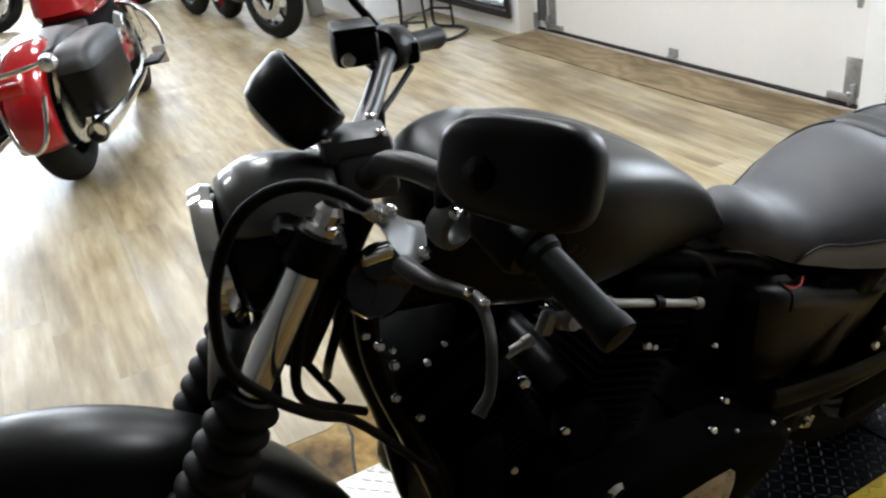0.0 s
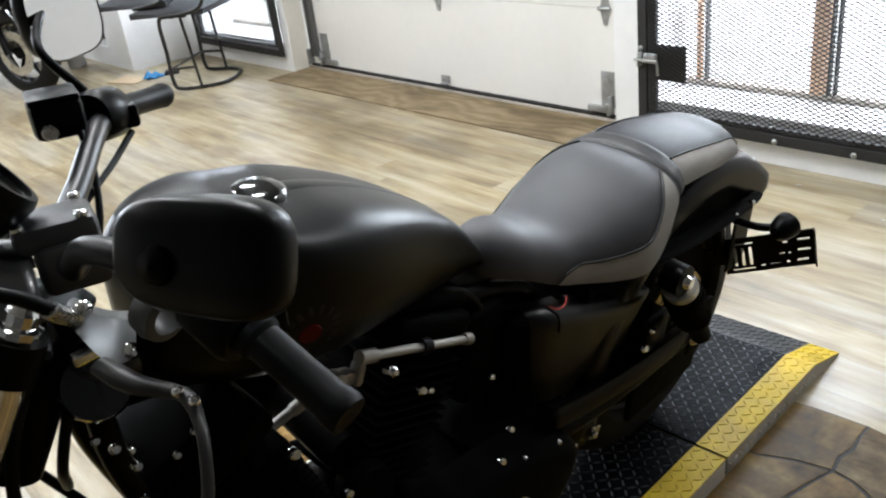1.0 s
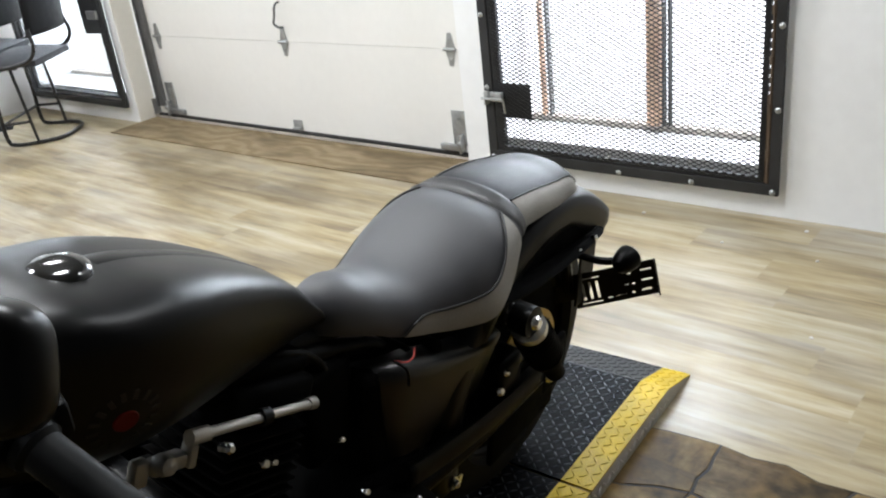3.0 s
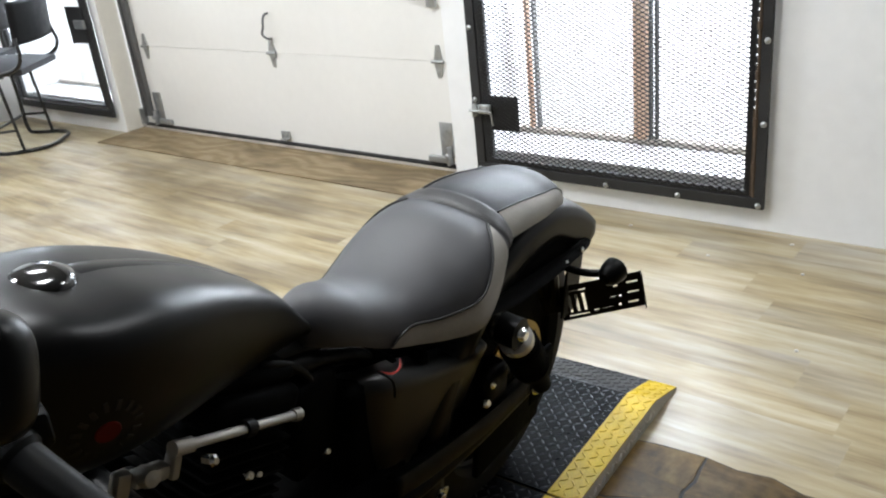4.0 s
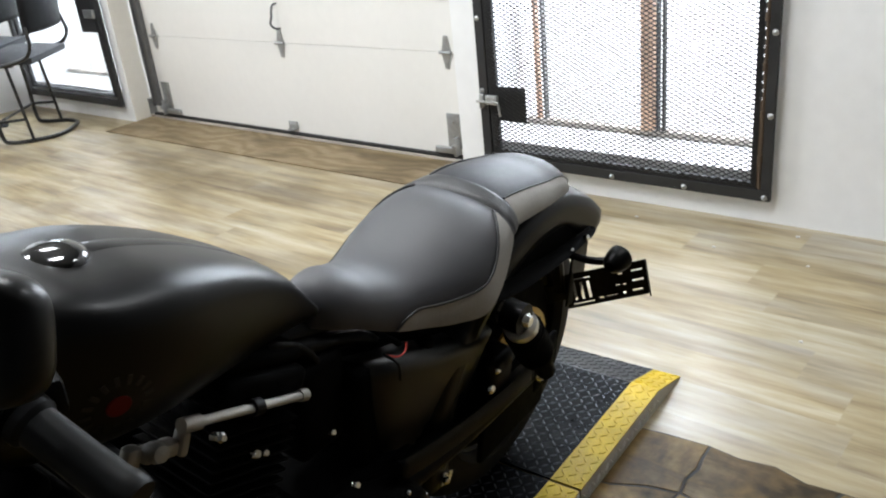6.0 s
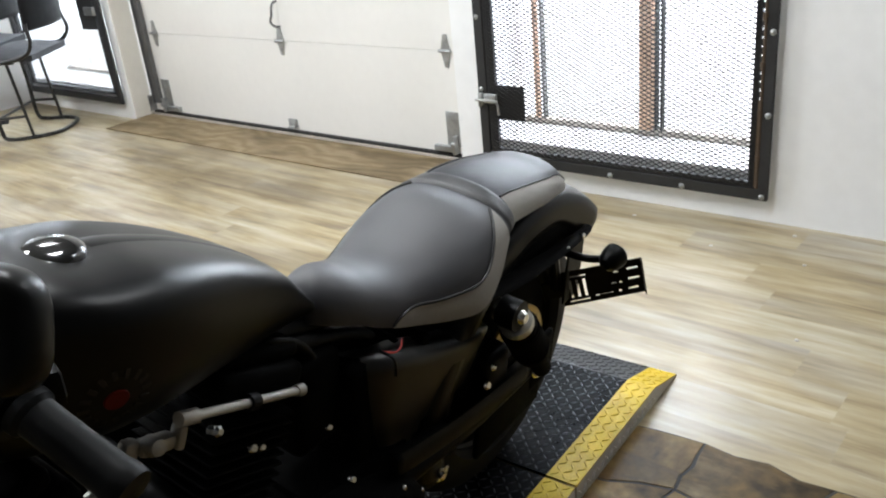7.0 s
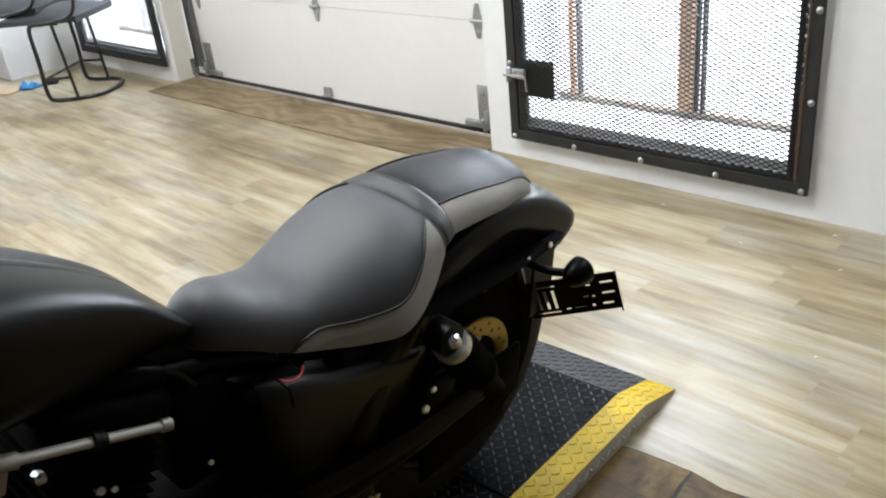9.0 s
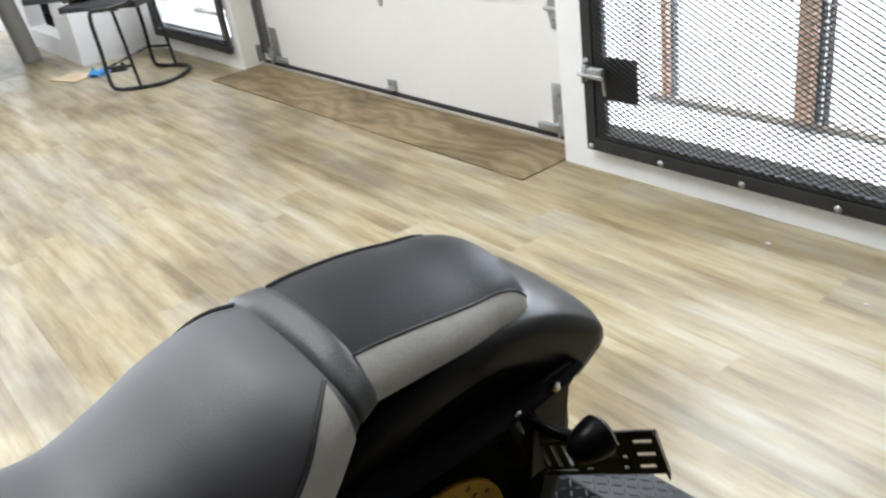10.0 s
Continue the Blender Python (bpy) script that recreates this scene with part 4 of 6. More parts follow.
px = [-0.107 + 0.267 * (1 - (1 - k / 32) ** 1.6) for k in range(33)]
pad = bp("pillion_pad", skin(pad_point, px, lambda x: 0.0, lambda x: math.pi, True), M_padvinyl, label="black vinyl pillion pad with grey sides")
pg = smooth_table((-0.10, -0.03, 0.05, 0.12, 0.158), (0.79, 0.75, 0.68, 0.55, 0.05))
pgx = [-0.10 + 0.256 * k / 30 for k in range(31)]
for side in (0, 1):
    mir = (lambda a: a) if side == 0 else (lambda a: math.pi - a)
    bp("side_panel", skin(lambda x, a: pad_point(x, mir(a), 0.002), pgx, lambda x: 0.0, lambda x: pg(x), nv=10), M_grey, pad, "grey fabric side panel")
    bp("piping", tube([pad_point(x, mir(pg(x)), 0.002) for x in pgx], 0.002, 6, smooth=False), M_thread, pad)
# strap over the joint
bm = bmesh.new()
rows = []
for k in range(7):
    x = -0.130 + 0.040 * k / 6
    g = 0.0035 if 0 < k < 6 else -0.002
    row = []
    for j in range(41):
        a = 0.03 + (math.pi - 0.06) * j / 40
        r = seat_point(-0.124, a, g).lerp(pad_point(-0.102, a, g), k / 6)
        row.append(Vector((x + 0.004 * (1 - math.sin(a)), r.y, r.z)))
    rows.append(row)
add_grid(bm, rows)
bp("seat_strap", finish(bm, 60), M_leather, label="black leather strap across the seat")

# rear fender
bm = bmesh.new()
rows = []
for k in range(53):
    ang = radians(-100 + (100 + 47.8) * k / 52)
    endk = max(0.0, (ang - radians(36)) / radians(13))
    row = []
    for j in range(29):
        u = -1 + 2 * j / 28
        y = 0.1155 * math.copysign(min(1, abs(u) * 1.35), u)
        fall = 0.020 * min(1, abs(u) * 1.35) ** 4 + (0 if abs(u) < 0.74 else (abs(u) - 0.74) / 0.26 * (0.047 + 0.030 * min(1, max(0.0, (ang - radians(10)) / radians(20)))) * (1 - 0.35 * min(1, endk ** 3)))
        r = FR - fall - 0.112 * max(0.0, (ang - radians(43)) / radians(13.5)) ** 2.2
        aa = ang - endk * 0.11 * abs(u) ** 2.2
        row.append(Vector((0.030 + r * math.sin(aa), y, 0.305 + r * math.cos(aa))))
    rows.append(row)
add_grid(bm, rows)
fender = bp("rear_fender", finish(bm, 70), M_matte, label="matte black bobbed rear fender")
sol = fender.modifiers.new("thickness", "SOLIDIFY")
sol.thickness = 0.003
for sg in (-1, 1):
    bm = bmesh.new()
    add_tube(bm, [(-0.20, sg * 0.118, 0.600), (-0.12, sg * 0.126, 0.588), (0.03, sg * 0.130, 0.573), (0.165, sg * 0.129, 0.566), (0.215, sg * 0.122, 0.562)], [0.022, 0.025, 0.019, 0.014, 0.010], 10, flat=0.35)
    st = bp("fender_strut", finish(bm), M_engine, label="satin black fender strut")
    for x, z in ((-0.040, 0.575), (0.085, 0.570), (0.153, 0.570)):
        bp("bolt", bolts([((x, sg * 0.137, z), (0, sg, 0))], 0.0075, 0.007), M_chrome, st)

# inner fender walls behind the struts
for sg in (-1, 1):
    bm = bmesh.new()
    rows = []
    for k in range(19):
        ang = radians(-40 + 82 * k / 18)
        rows.append([Vector((0.030 + r * math.sin(ang), sg * y, 0.305 + r * math.cos(ang))) for r, y in ((FR - 0.045, 0.1120), (FR - 0.085, 0.1125), (FR - 0.128, 0.1095), (FR - 0.134, 0.103))])
    add_grid(bm, rows)
    bp("fender_wall", finish(bm, 50), M_engine, fender).modifiers.new("thickness", "SOLIDIFY").thickness = 0.003

# shocks
for sg in (-1, 1):
    a, b = Vector((-0.185, sg * 0.172, 0.575)), Vector((-0.015, sg * 0.165, 0.345))
    d = (b - a).normalized()
    L = (b - a).length
    sh = bp("shock_absorber", lathe([(0.0005, 0.045), (0.030, 0.045), (0.034, 0.055), (0.036, 0.09), (0.034, L * 0.62), (0.028, L * 0.66), (0.020, L * 0.70), (0.020, L - 0.02), (0.0005, L - 0.02)], along(a, d), 28), M_engine, label="black shock absorber with silver collar")
    bp("collar", lathe([(0.020, 0.028), (0.0315, 0.030), (0.0315, 0.047), (0.020, 0.047)], along(a, d), 28), M_alu, sh, "silver spring collar")
    for k in range(9):
        bp("spring_coil", lathe([(0.033, -0.004), (0.0368, -0.002), (0.0368, 0.002), (0.033, 0.004)], along(a + d * (0.065 + 0.0115 * k), d), 28), M_engine, sh)
    bp("top_nut", lathe([(0.0005, 0.026), (0.009, 0.026), (0.013, 0.020), (0.013, 0.008), (0.022, 0.006), (0.022, -0.03), (0.0005, -0.03)], along(a + Vector((0, sg * 0.004, 0)), (0, sg, 0)), 16), M_chrome, sh, "chrome acorn nut")
    bp("eye", lathe([(0.0005, 0.02), (0.028, 0.018), (0.028, -0.018), (0.0005, -0.02)], along(a, (0, 1, 0)), 20), M_satin, sh)

# swingarm, belt guard, axle
for sg in (-1, 1):
    bp("swingarm", tube([(-0.48, sg * 0.10, 0.33), (-0.25, sg * 0.115, 0.325), (0.03, sg * 0.118, 0.322)], 0.022, 10), M_satin, label="satin black swingarm")
bp("inner_fender", box((-0.335, 0, 0.44), (0.03, 0.20, 0.28), 0.008), M_engine, label="black inner fender ahead of the rear tyre")
bp("sprocket_cover", box((-0.255, -0.087, 0.40), (0.23, 0.018, 0.17), 0.008), M_engine, label="black sprocket cover")
bp("axle_nut", bolts([((0.0, -0.135, 0.322), (0, -1, 0))], 0.016, 0.016), M_chrome)
bm = bmesh.new()
rows = []
for k in range(25):
    x = -0.46 + 0.44 * k / 24
    z = 0.424 - 0.30 * (x + 0.46) + 0.32 * (x + 0.46) ** 2
    rows.append([Vector((x, -0.112, z)), Vector((x, -0.134, z + 0.004)), Vector((x, -0.140, z - 0.006)), Vector((x, -0.138, z - 0.036)), Vector((x, -0.130, z - 0.040))])
add_grid(bm, rows)
bg = bp("belt_guard", finish(bm, 50), M_satin, label="black curved belt guard")
bg.modifiers.new("thickness", "SOLIDIFY").thickness = 0.003
# two added black pieces that keep the lower rotor dark
bp("rotor_dark_plate", box((-0.035, -0.104, 0.262), (0.25, 0.014, 0.165), 0.006), M_engine, label="added black plate that darkens the lower rotor")
bp("rotor_dark_box", box((0.085, -0.106, 0.285), (0.10, 0.016, 0.12), 0.012), M_engine, label="added black box that darkens the rear of the rotor")
bp("brake_caliper", box((-0.125, -0.098, 0.385), (0.085, 0.055, 0.10), 0.014), M_satin, label="black rear brake caliper")

# licence bracket and turn signals


def perforated(w, h, t, holes):
    """A plate with rectangular slots: every solid cell between the slot edges."""
    us = sorted({0.0, w, *(q for a in holes for q in (a[0], a[2]))})
    vs = sorted({0.0, h, *(q for a in holes for q in (a[1], a[3]))})
    bm = bmesh.new()
    for i in range(len(us) - 1):
        for j in range(len(vs) - 1):
            cu, cv = (us[i] + us[i + 1]) / 2, (vs[j] + vs[j + 1]) / 2
            if any(a[0] < cu < a[2] and a[1] < cv < a[3] for a in holes):
                continue
            add_box(bm, (cu, cv, 0), (us[i + 1] - us[i], vs[j + 1] - vs[j], t))
    return bm


LB = Vector((0.163, -0.116, 0.386))
e1 = Vector((0.082, -0.132, 0.047)).normalized()
e2 = Vector((-0.020, -0.004, 0.089)).normalized()
e3 = e1.cross(e2).normalized()
e2 = e3.cross(e1)
LM = Matrix((e1, e2, e3)).transposed().to_4x4()
LM.translation = LB
holes = [(0.016, 0.016, 0.021, 0.060), (0.029, 0.016, 0.034, 0.060), (0.042, 0.016, 0.047, 0.060), (0.012, 0.006, 0.050, 0.011), (0.012, 0.066, 0.050, 0.071),
         (0.060, 0.010, 0.068, 0.015), (0.074, 0.012, 0.094, 0.0145), (0.104, 0.010, 0.109, 0.017), (0.092, 0.034, 0.102, 0.037), (0.107, 0.032, 0.112, 0.037),
         (0.100, 0.058, 0.108, 0.063), (0.122, 0.012, 0.140, 0.018), (0.124, 0.036, 0.144, 0.042), (0.124, 0.060, 0.144, 0.066)]
bm = perforated(0.174, 0.098, 0.0025, [tuple(q * (1.14 if k % 2 == 0 else 1.19) for k, q in enumerate(a)) for a in holes])
bmesh.ops.transform(bm, matrix=LM, verts=bm.verts)
bmesh.ops.remove_doubles(bm, verts=bm.verts, dist=1e-6)
lic = bp("plate_bracket", bm, M_satin, label="black slotted number-plate bracket without a plate", smooth=False)
bm = bmesh.new()
add_box(bm, (0.173, 0.049, 0.004), (0.003, 0.100, 0.010), LM)
bp("bracket_flange", finish(bm, 40), M_satin, lic, smooth=False)
bm = bmesh.new()
add_box(bm, (-0.015, 0.05, -0.004), (0.05, 0.05, 0.006), LM, 0.002)
add_tube(bm, [LM @ Vector((-0.01, 0.055, -0.004)), (0.12, -0.10, 0.50), (0.09, -0.105, 0.56)], 0.012, 8)
add_box(bm, (0.166, -0.122, 0.490), (0.070, 0.006, 0.165), bevel=0.004)
bp("bracket_arm", finish(bm, 40), M_satin, lic, smooth=False)
for sg in (-1, 1):
    c = Vector((0.122, sg * 0.220, 0.560))
    sgn = bp("turn_signal", lathe([(0.0005, -0.030), (0.011, -0.027), (0.019, -0.017), (0.0235, -0.004), (0.0255, 0.008), (0.026, 0.016), (0.0005, 0.016)], along(c, (0.94, sg * 0.10, 0.12)), 28), M_satin, label="black bullet turn signal")
    bp("lens", lathe([(0.0255, 0.016), (0.022, 0.021), (0.0005, 0.024)], along(c, (0.94, sg * 0.10, 0.12)), 28), M_gloss, sgn, "dark smoked lens")
    bp("stalk", tube([c, c + Vector((-0.01, -sg * 0.05, -0.012)), (0.10, sg * 0.118, 0.552)], 0.008, 10), M_satin, sgn)

# side cover
bm = bmesh.new()
rows = []
sct = smooth_table((-0.515, -0.49, -0.45, -0.40, -0.33, -0.264, -0.20, -0.150), (0.560, 0.598, 0.606, 0.598, 0.568, 0.545, 0.526, 0.510))
scb = smooth_table((-0.515, -0.49, -0.45, -0.406, -0.33, -0.275, -0.20, -0.150), (0.520, 0.445, 0.398, 0.372, 0.385, 0.396, 0.405, 0.440))
scy = smooth_table((-0.515, -0.49, -0.45, -0.40, -0.30, -0.20, -0.150), (0.050, 0.070, 0.104, 0.114, 0.118, 0.118, 0.108))
for k in range(37):
    x = -0.515 + 0.365 * k / 36
    t, b, out = sct(x), scb(x), scy(x)
    row = []
    for j in range(23):
        v = j / 22
        rise = min(1.0, v / 0.16)
        y = -out + 0.042 * (1 - math.sqrt(1 - (1 - rise) ** 2)) + 0.028 * max(0.0, v - 0.16) ** 1.4
        row.append(Vector((x, y, t + (b - t) * v)))
    rows.append(row)
add_grid(bm, rows)
sc = bp("side_cover", finish(bm, 60), M_cover, label="matte black side cover")
sc.modifiers.new("thickness", "SOLIDIFY").thickness = 0.004
bp("cover_screw", bolts([((-0.492, -0.060, 0.572), (-0.3, -1, 0.2))], 0.010, 0.012), M_chrome, sc, "silver cover screw")
bp("seat_screw", bolts([((-0.477, -0.022, 0.629), (0, -1, 0.3))], 0.0085, 0.008), M_chrome, seat)

# wiring and small lines beside the seat
bp("red_wire", tube([(-0.452, -0.100, 0.618), (-0.437, -0.112, 0.612), (-0.420, -0.112, 0.612), (-0.408, -0.105, 0.618)], 0.0016, 6), M_wire)
bp("cable_tie", tube([(-0.452, -0.095, 0.618), (-0.449, -0.118, 0.612), (-0.445, -0.122, 0.596), (-0.444, -0.122, 0.577)], 0.0026, 6), M_grip)
bp("breather_hose", tube([(-0.655, -0.03, 0.705), (-0.627, -0.05, 0.714), (-0.581, -0.05, 0.685), (-0.55, -0.05, 0.644), (-0.544, -0.05, 0.602), (-0.552, -0.05, 0.545)], 0.0058, 10), M_grip)

# engine
CR = Vector((-0.835, 0, 0.262))
bm = bmesh.new()
add_box(bm, (-0.735, 0, 0.27), (0.36, 0.17, 0.26), bevel=0.05)
add_box(bm, (-0.50, 0, 0.31), (0.22, 0.19, 0.22), bevel=0.04)
add_lathe(bm, [(0.0005, -0.09), (0.13, -0.09), (0.145, -0.06), (0.145, 0.06), (0.13, 0.09), (0.0005, 0.09)], along(CR, AXY), 32)
crank = bp("crankcase", finish(bm), M_engine, label="black engine crankcase")


def cylinder_unit(lean):
    d = Vector((math.sin(lean), 0, math.cos(lean)))
    s = Vector((d.z, 0, -d.x))
    F = Matrix((s, Vector((0, 1, 0)), d)).transposed().to_4x4()
    F.translation = CR
    bm = bmesh.new()
    add_lathe(bm, [(0.055, 0.16), (0.055, 0.41)], F, 24)
    cyl = bp("cylinder", finish(bm), M_engine, label="black finned cylinder")
    for k in range(13):
        bp("fin", box((0, 0, 0.205 + 0.0158 * k), (0.146, 0.152, 0.004), 0.0015, F), M_engine, cyl, smooth=False)
    bp("rocker_box", box((0, 0, 0.445), (0.158, 0.145, 0.046), 0.012, F), M_engine, cyl, "black rocker box")
    bp("rocker_cover", box((0, 0, 0.482), (0.145, 0.120, 0.030), 0.012, F), M_engine, cyl)
    return F


cylinder_unit(radians(-22.5))
cylinder_unit(radians(22.5))
# primary cover on the left
bm = bmesh.new()
rows = []
for g, y in ((1.0, -0.09), (1.0, -0.135), (0.97, -0.155), (0.86, -0.168), (0.5, -0.172), (0.02, -0.173)):
    row = []
    for k in range(48):
        a = 2 * math.pi * k / 48
        xx = math.copysign(abs(math.cos(a)) ** 0.8, math.cos(a)) * 0.275
        zz = math.sin(a) * (0.115 - 0.025 * math.cos(a))
        row.append(Vector((-0.67 + xx * g, y, 0.312 + zz * g)))
    rows.append(row)
add_grid(bm, rows, closed_v=True)
prim = bp("primary_cover", finish(bm, 50), M_engine, label="black primary cover")
bp("derby_cover", lathe([(0.0005, 0.012), (0.052, 0.011), (0.066, 0.006), (0.070, 0.0)], along((-0.622, -0.164, 0.340), (0, -1, 0.35)), 36), M_alu, prim, "polished round clutch cover")
bp("inspection_cover", lathe([(0.0005, 0.008), (0.026, 0.007), (0.032, 0.0)], along((-0.790, -0.158, 0.398), (0, -1, 0.4)), 28), M_dullalu, prim, "small inspection cover")
for k in range(14):
    a = 2 * math.pi * k / 14 + 0.2
    bp("cover_bolt", bolts([((-0.67 + 0.262 * math.cos(a), -0.150, 0.312 + 0.105 * math.sin(a)), (0, -1, 0))], 0.0055, 0.007), M_chrome, prim)
# bare metal rails along the rocker gaskets, with their clips and end caps
for ends in (((-0.800, -0.083, 0.717), (-0.612, -0.083, 0.638)), ((-1.020, -0.034, 0.628), (-0.875, -0.034, 0.652))):
    a, b = Vector(ends[0]), Vector(ends[1])
    d = (b - a).normalized()
    rail = bp("gasket_rail", tube([a, b], 0.0075, 10, smooth=False, flat=0.8), M_dullalu, label="bare metal rail under the tank")
    bp("end_cap", lathe([(0.0005, -0.008), (0.0085, -0.008), (0.009, -0.004), (0.009, 0.006), (0.0005, 0.008)], along(b, d), 14), M_dullalu, rail, "scuffed metal end cap")
    bp("clip", lathe([(0.009, -0.009), (0.0115, -0.008), (0.0115, 0.008), (0.009, 0.009)], along(a.lerp(b, 0.55), d), 14), M_grip, rail, "black rubber clip")
    bp("end_fitting", tube([a - d * 0.010, a + d * 0.018], [0.010, 0.012, 0.010], 10, smooth=False), M_dullalu, rail, "cast end fitting")
    bp("end_nut", lathe([(0.0005, 0.014), (0.004, 0.014), (0.0075, 0.010), (0.0075, -0.006), (0.0005, -0.008)], along(a + d * 0.030 + Vector((0, -0.014, -0.020)), (0, -1, 0.4)), 8, angle=25), M_chrome, rail, "bright hexagon nut")
# fasteners that catch the light
for p, r in (((-1.133, -0.09, 0.819), 0.005), ((-1.118, -0.09, 0.798), 0.006), ((-1.103, -0.09, 0.785), 0.004), ((-1.102, -0.09, 0.763), 0.006), ((-1.061, -0.09, 0.747), 0.005), ((-1.038, -0.09, 0.764), 0.004), ((-1.103, -0.09, 0.715), 0.006),
             ((-1.073, -0.09, 0.668), 0.006), ((-0.924, -0.09, 0.648), 0.009), ((-0.856, -0.10, 0.533), 0.007), ((-0.941, -0.10, 0.507), 0.007), ((-0.813, -0.15, 0.413), 0.006), ((-0.713, -0.09, 0.611), 0.008),
             ((-0.696, -0.09, 0.600), 0.006), ((-0.566, -0.09, 0.543), 0.006), ((-0.594, -0.14, 0.422), 0.007), ((-0.482, -0.13, 0.367), 0.009), ((-0.176, -0.125, 0.390), 0.010), ((-0.155, -0.125, 0.420), 0.008), ((-0.552, -0.12, 0.446), 0.007)):
    bp("engine_bolt", bolts([(p, (0, -1, 0.45))], r, r * 1.1), M_chrome, label="bright engine fastener")
# square bright bracket with its bolt low on the frame
LOWB = Matrix.Translation((-0.295, -0.118, 0.256)) @ Matrix.Rotation(radians(25), 4, "Y")
lb = bp("frame_bracket", box((0, 0, 0), (0.030, 0.004, 0.026), 0.001, LOWB), M_alu, label="bright square bracket low on the frame", smooth=False)
bp("bolt", bolts([(LOWB @ Vector((-0.010, -0.003, 0)), (0, -1, 0.3))], 0.008, 0.008), M_chrome, lb)
bm = bmesh.new()
TI = pose(-0.832, -0.064, 0.690, 0, 20, 0)
add_box(bm, (0, 0, 0), (0.05, 0.022, 0.020), TI, 0.006)
add_box(bm, (-0.035, 0.004, -0.004), (0.020, 0.018, 0.034), TI, 0.005)
add_box(bm, (0.03, -0.004, 0.004), (0.012, 0.020, 0.032), TI, 0.004)
add_lathe(bm, [(0.0005, 0.012), (0.010, 0.010), (0.013, 0.0), (0.013, -0.01)], along(TI @ Vector((-0.012, -0.012, 0.006)), (0, -1, 0.3)), 14)
bp("throttle_bracket", finish(bm, 40), M_dullalu, label="bare metal throttle bracket under the tank")
bp("ignition_coil", lathe([(0.0005, 0.03), (0.030, 0.028), (0.034, 0.02), (0.034, -0.03), (0.0005, -0.03)], along((-1.115, -0.075, 0.868), (-0.2, -0.8, 0.5)), 24), M_gloss, label="black ignition housing by the steering head")
# boxes behind the engine
bp("battery_box", box((-0.44, 0, 0.47), (0.13, 0.175, 0.26), 0.02), M_engine, label="black battery and oil tank box")
bp("electric_box", box((-0.545, 0, 0.56), (0.10, 0.12, 0.17), 0.015), M_engine)
bp("transmission", box((-0.46, 0, 0.32), (0.20, 0.20, 0.20), 0.03), M_engine)
bp("front_mount", box((-0.975, 0, 0.38), (0.08, 0.17, 0.36), 0.02), M_engine, label="black front engine mount")
bp("backbone", tube([(-1.08, 0, 0.80), (-0.80, 0, 0.735), (-0.50, 0, 0.66)], 0.03, 12), M_satin)
# intake and horn shapes between the cylinders
bp("air_cleaner", lathe([(0.0005, 0.05), (0.075, 0.05), (0.085, 0.035), (0.085, -0.01), (0.0005, -0.01)], along((-0.815, 0.12, 0.57), AXY), 36), M_matte, label="round black air cleaner")
bp("intake", tube([(-0.815, -0.05, 0.54), (-0.815, 0.12, 0.56)], 0.032, 14, smooth=False), M_satin)
bp("horn", lathe([(0.0005, 0.02), (0.035, 0.02), (0.042, 0.0), (0.030, -0.03), (0.0005, -0.03)], along((-0.815, -0.085, 0.50), (0, -1, 0.2)), 28), M_engine, label="black horn between the cylinders")

# frame tubes
for sg in (-1, 1):
    bp("frame_tube", tube([(-1.10, sg * 0.02, 0.84), (-1.10, sg * 0.04, 0.72), (-1.045, sg * 0.07, 0.52), (-1.005, sg * 0.09, 0.32), (-0.96, sg * 0.10, 0.19), (-0.88, sg * 0.115, 0.155), (-0.45, sg * 0.115, 0.16), (-0.36, sg * 0.09, 0.24), (-0.36, sg * 0.06, 0.45), (-0.42, sg * 0.04, 0.60), (-0.60, sg * 0.03, 0.68)], 0.0145, 10), M_satin)
    bp("exhaust_header" if sg > 0 else "side_stand", tube([(-0.93, 0.06, 0.50), (-1.0, 0.12, 0.42), (-0.96, 0.17, 0.28), (-0.70, 0.19, 0.24), (-0.30, 0.19, 0.26), (0.20, 0.19, 0.30)] if sg > 0 else [(-0.86, -0.11, 0.16), (-0.84, -0.16, 0.08), (-0.82, -0.205, 0.028), (-0.80, -0.225, 0.024)], [0.022, 0.022, 0.022, 0.022, 0.034, 0.036] if sg > 0 else 0.011, 14), M_satin, label="black exhaust pipe" if sg > 0 else "black side stand")
bp("steering_head", lathe([(0.0005, -0.10), (0.034, -0.10), (0.034, 0.09), (0.0005, 0.09)], along(HEAD - RAKE * 0.06, RAKE), 20), M_satin)
for sg in (-1, 1):
    bm = bmesh.new()
    add_lathe(bm, [(0.0005, 0.10), (0.017, 0.098), (0.019, 0.08), (0.019, 0.0), (0.0005, 0.0)], along((-0.56, sg * 0.17, 0.20), (0.1, sg, 0.0)), 16)
    bp("foot_peg", finish(bm), M_grip, label="ribbed black foot peg")

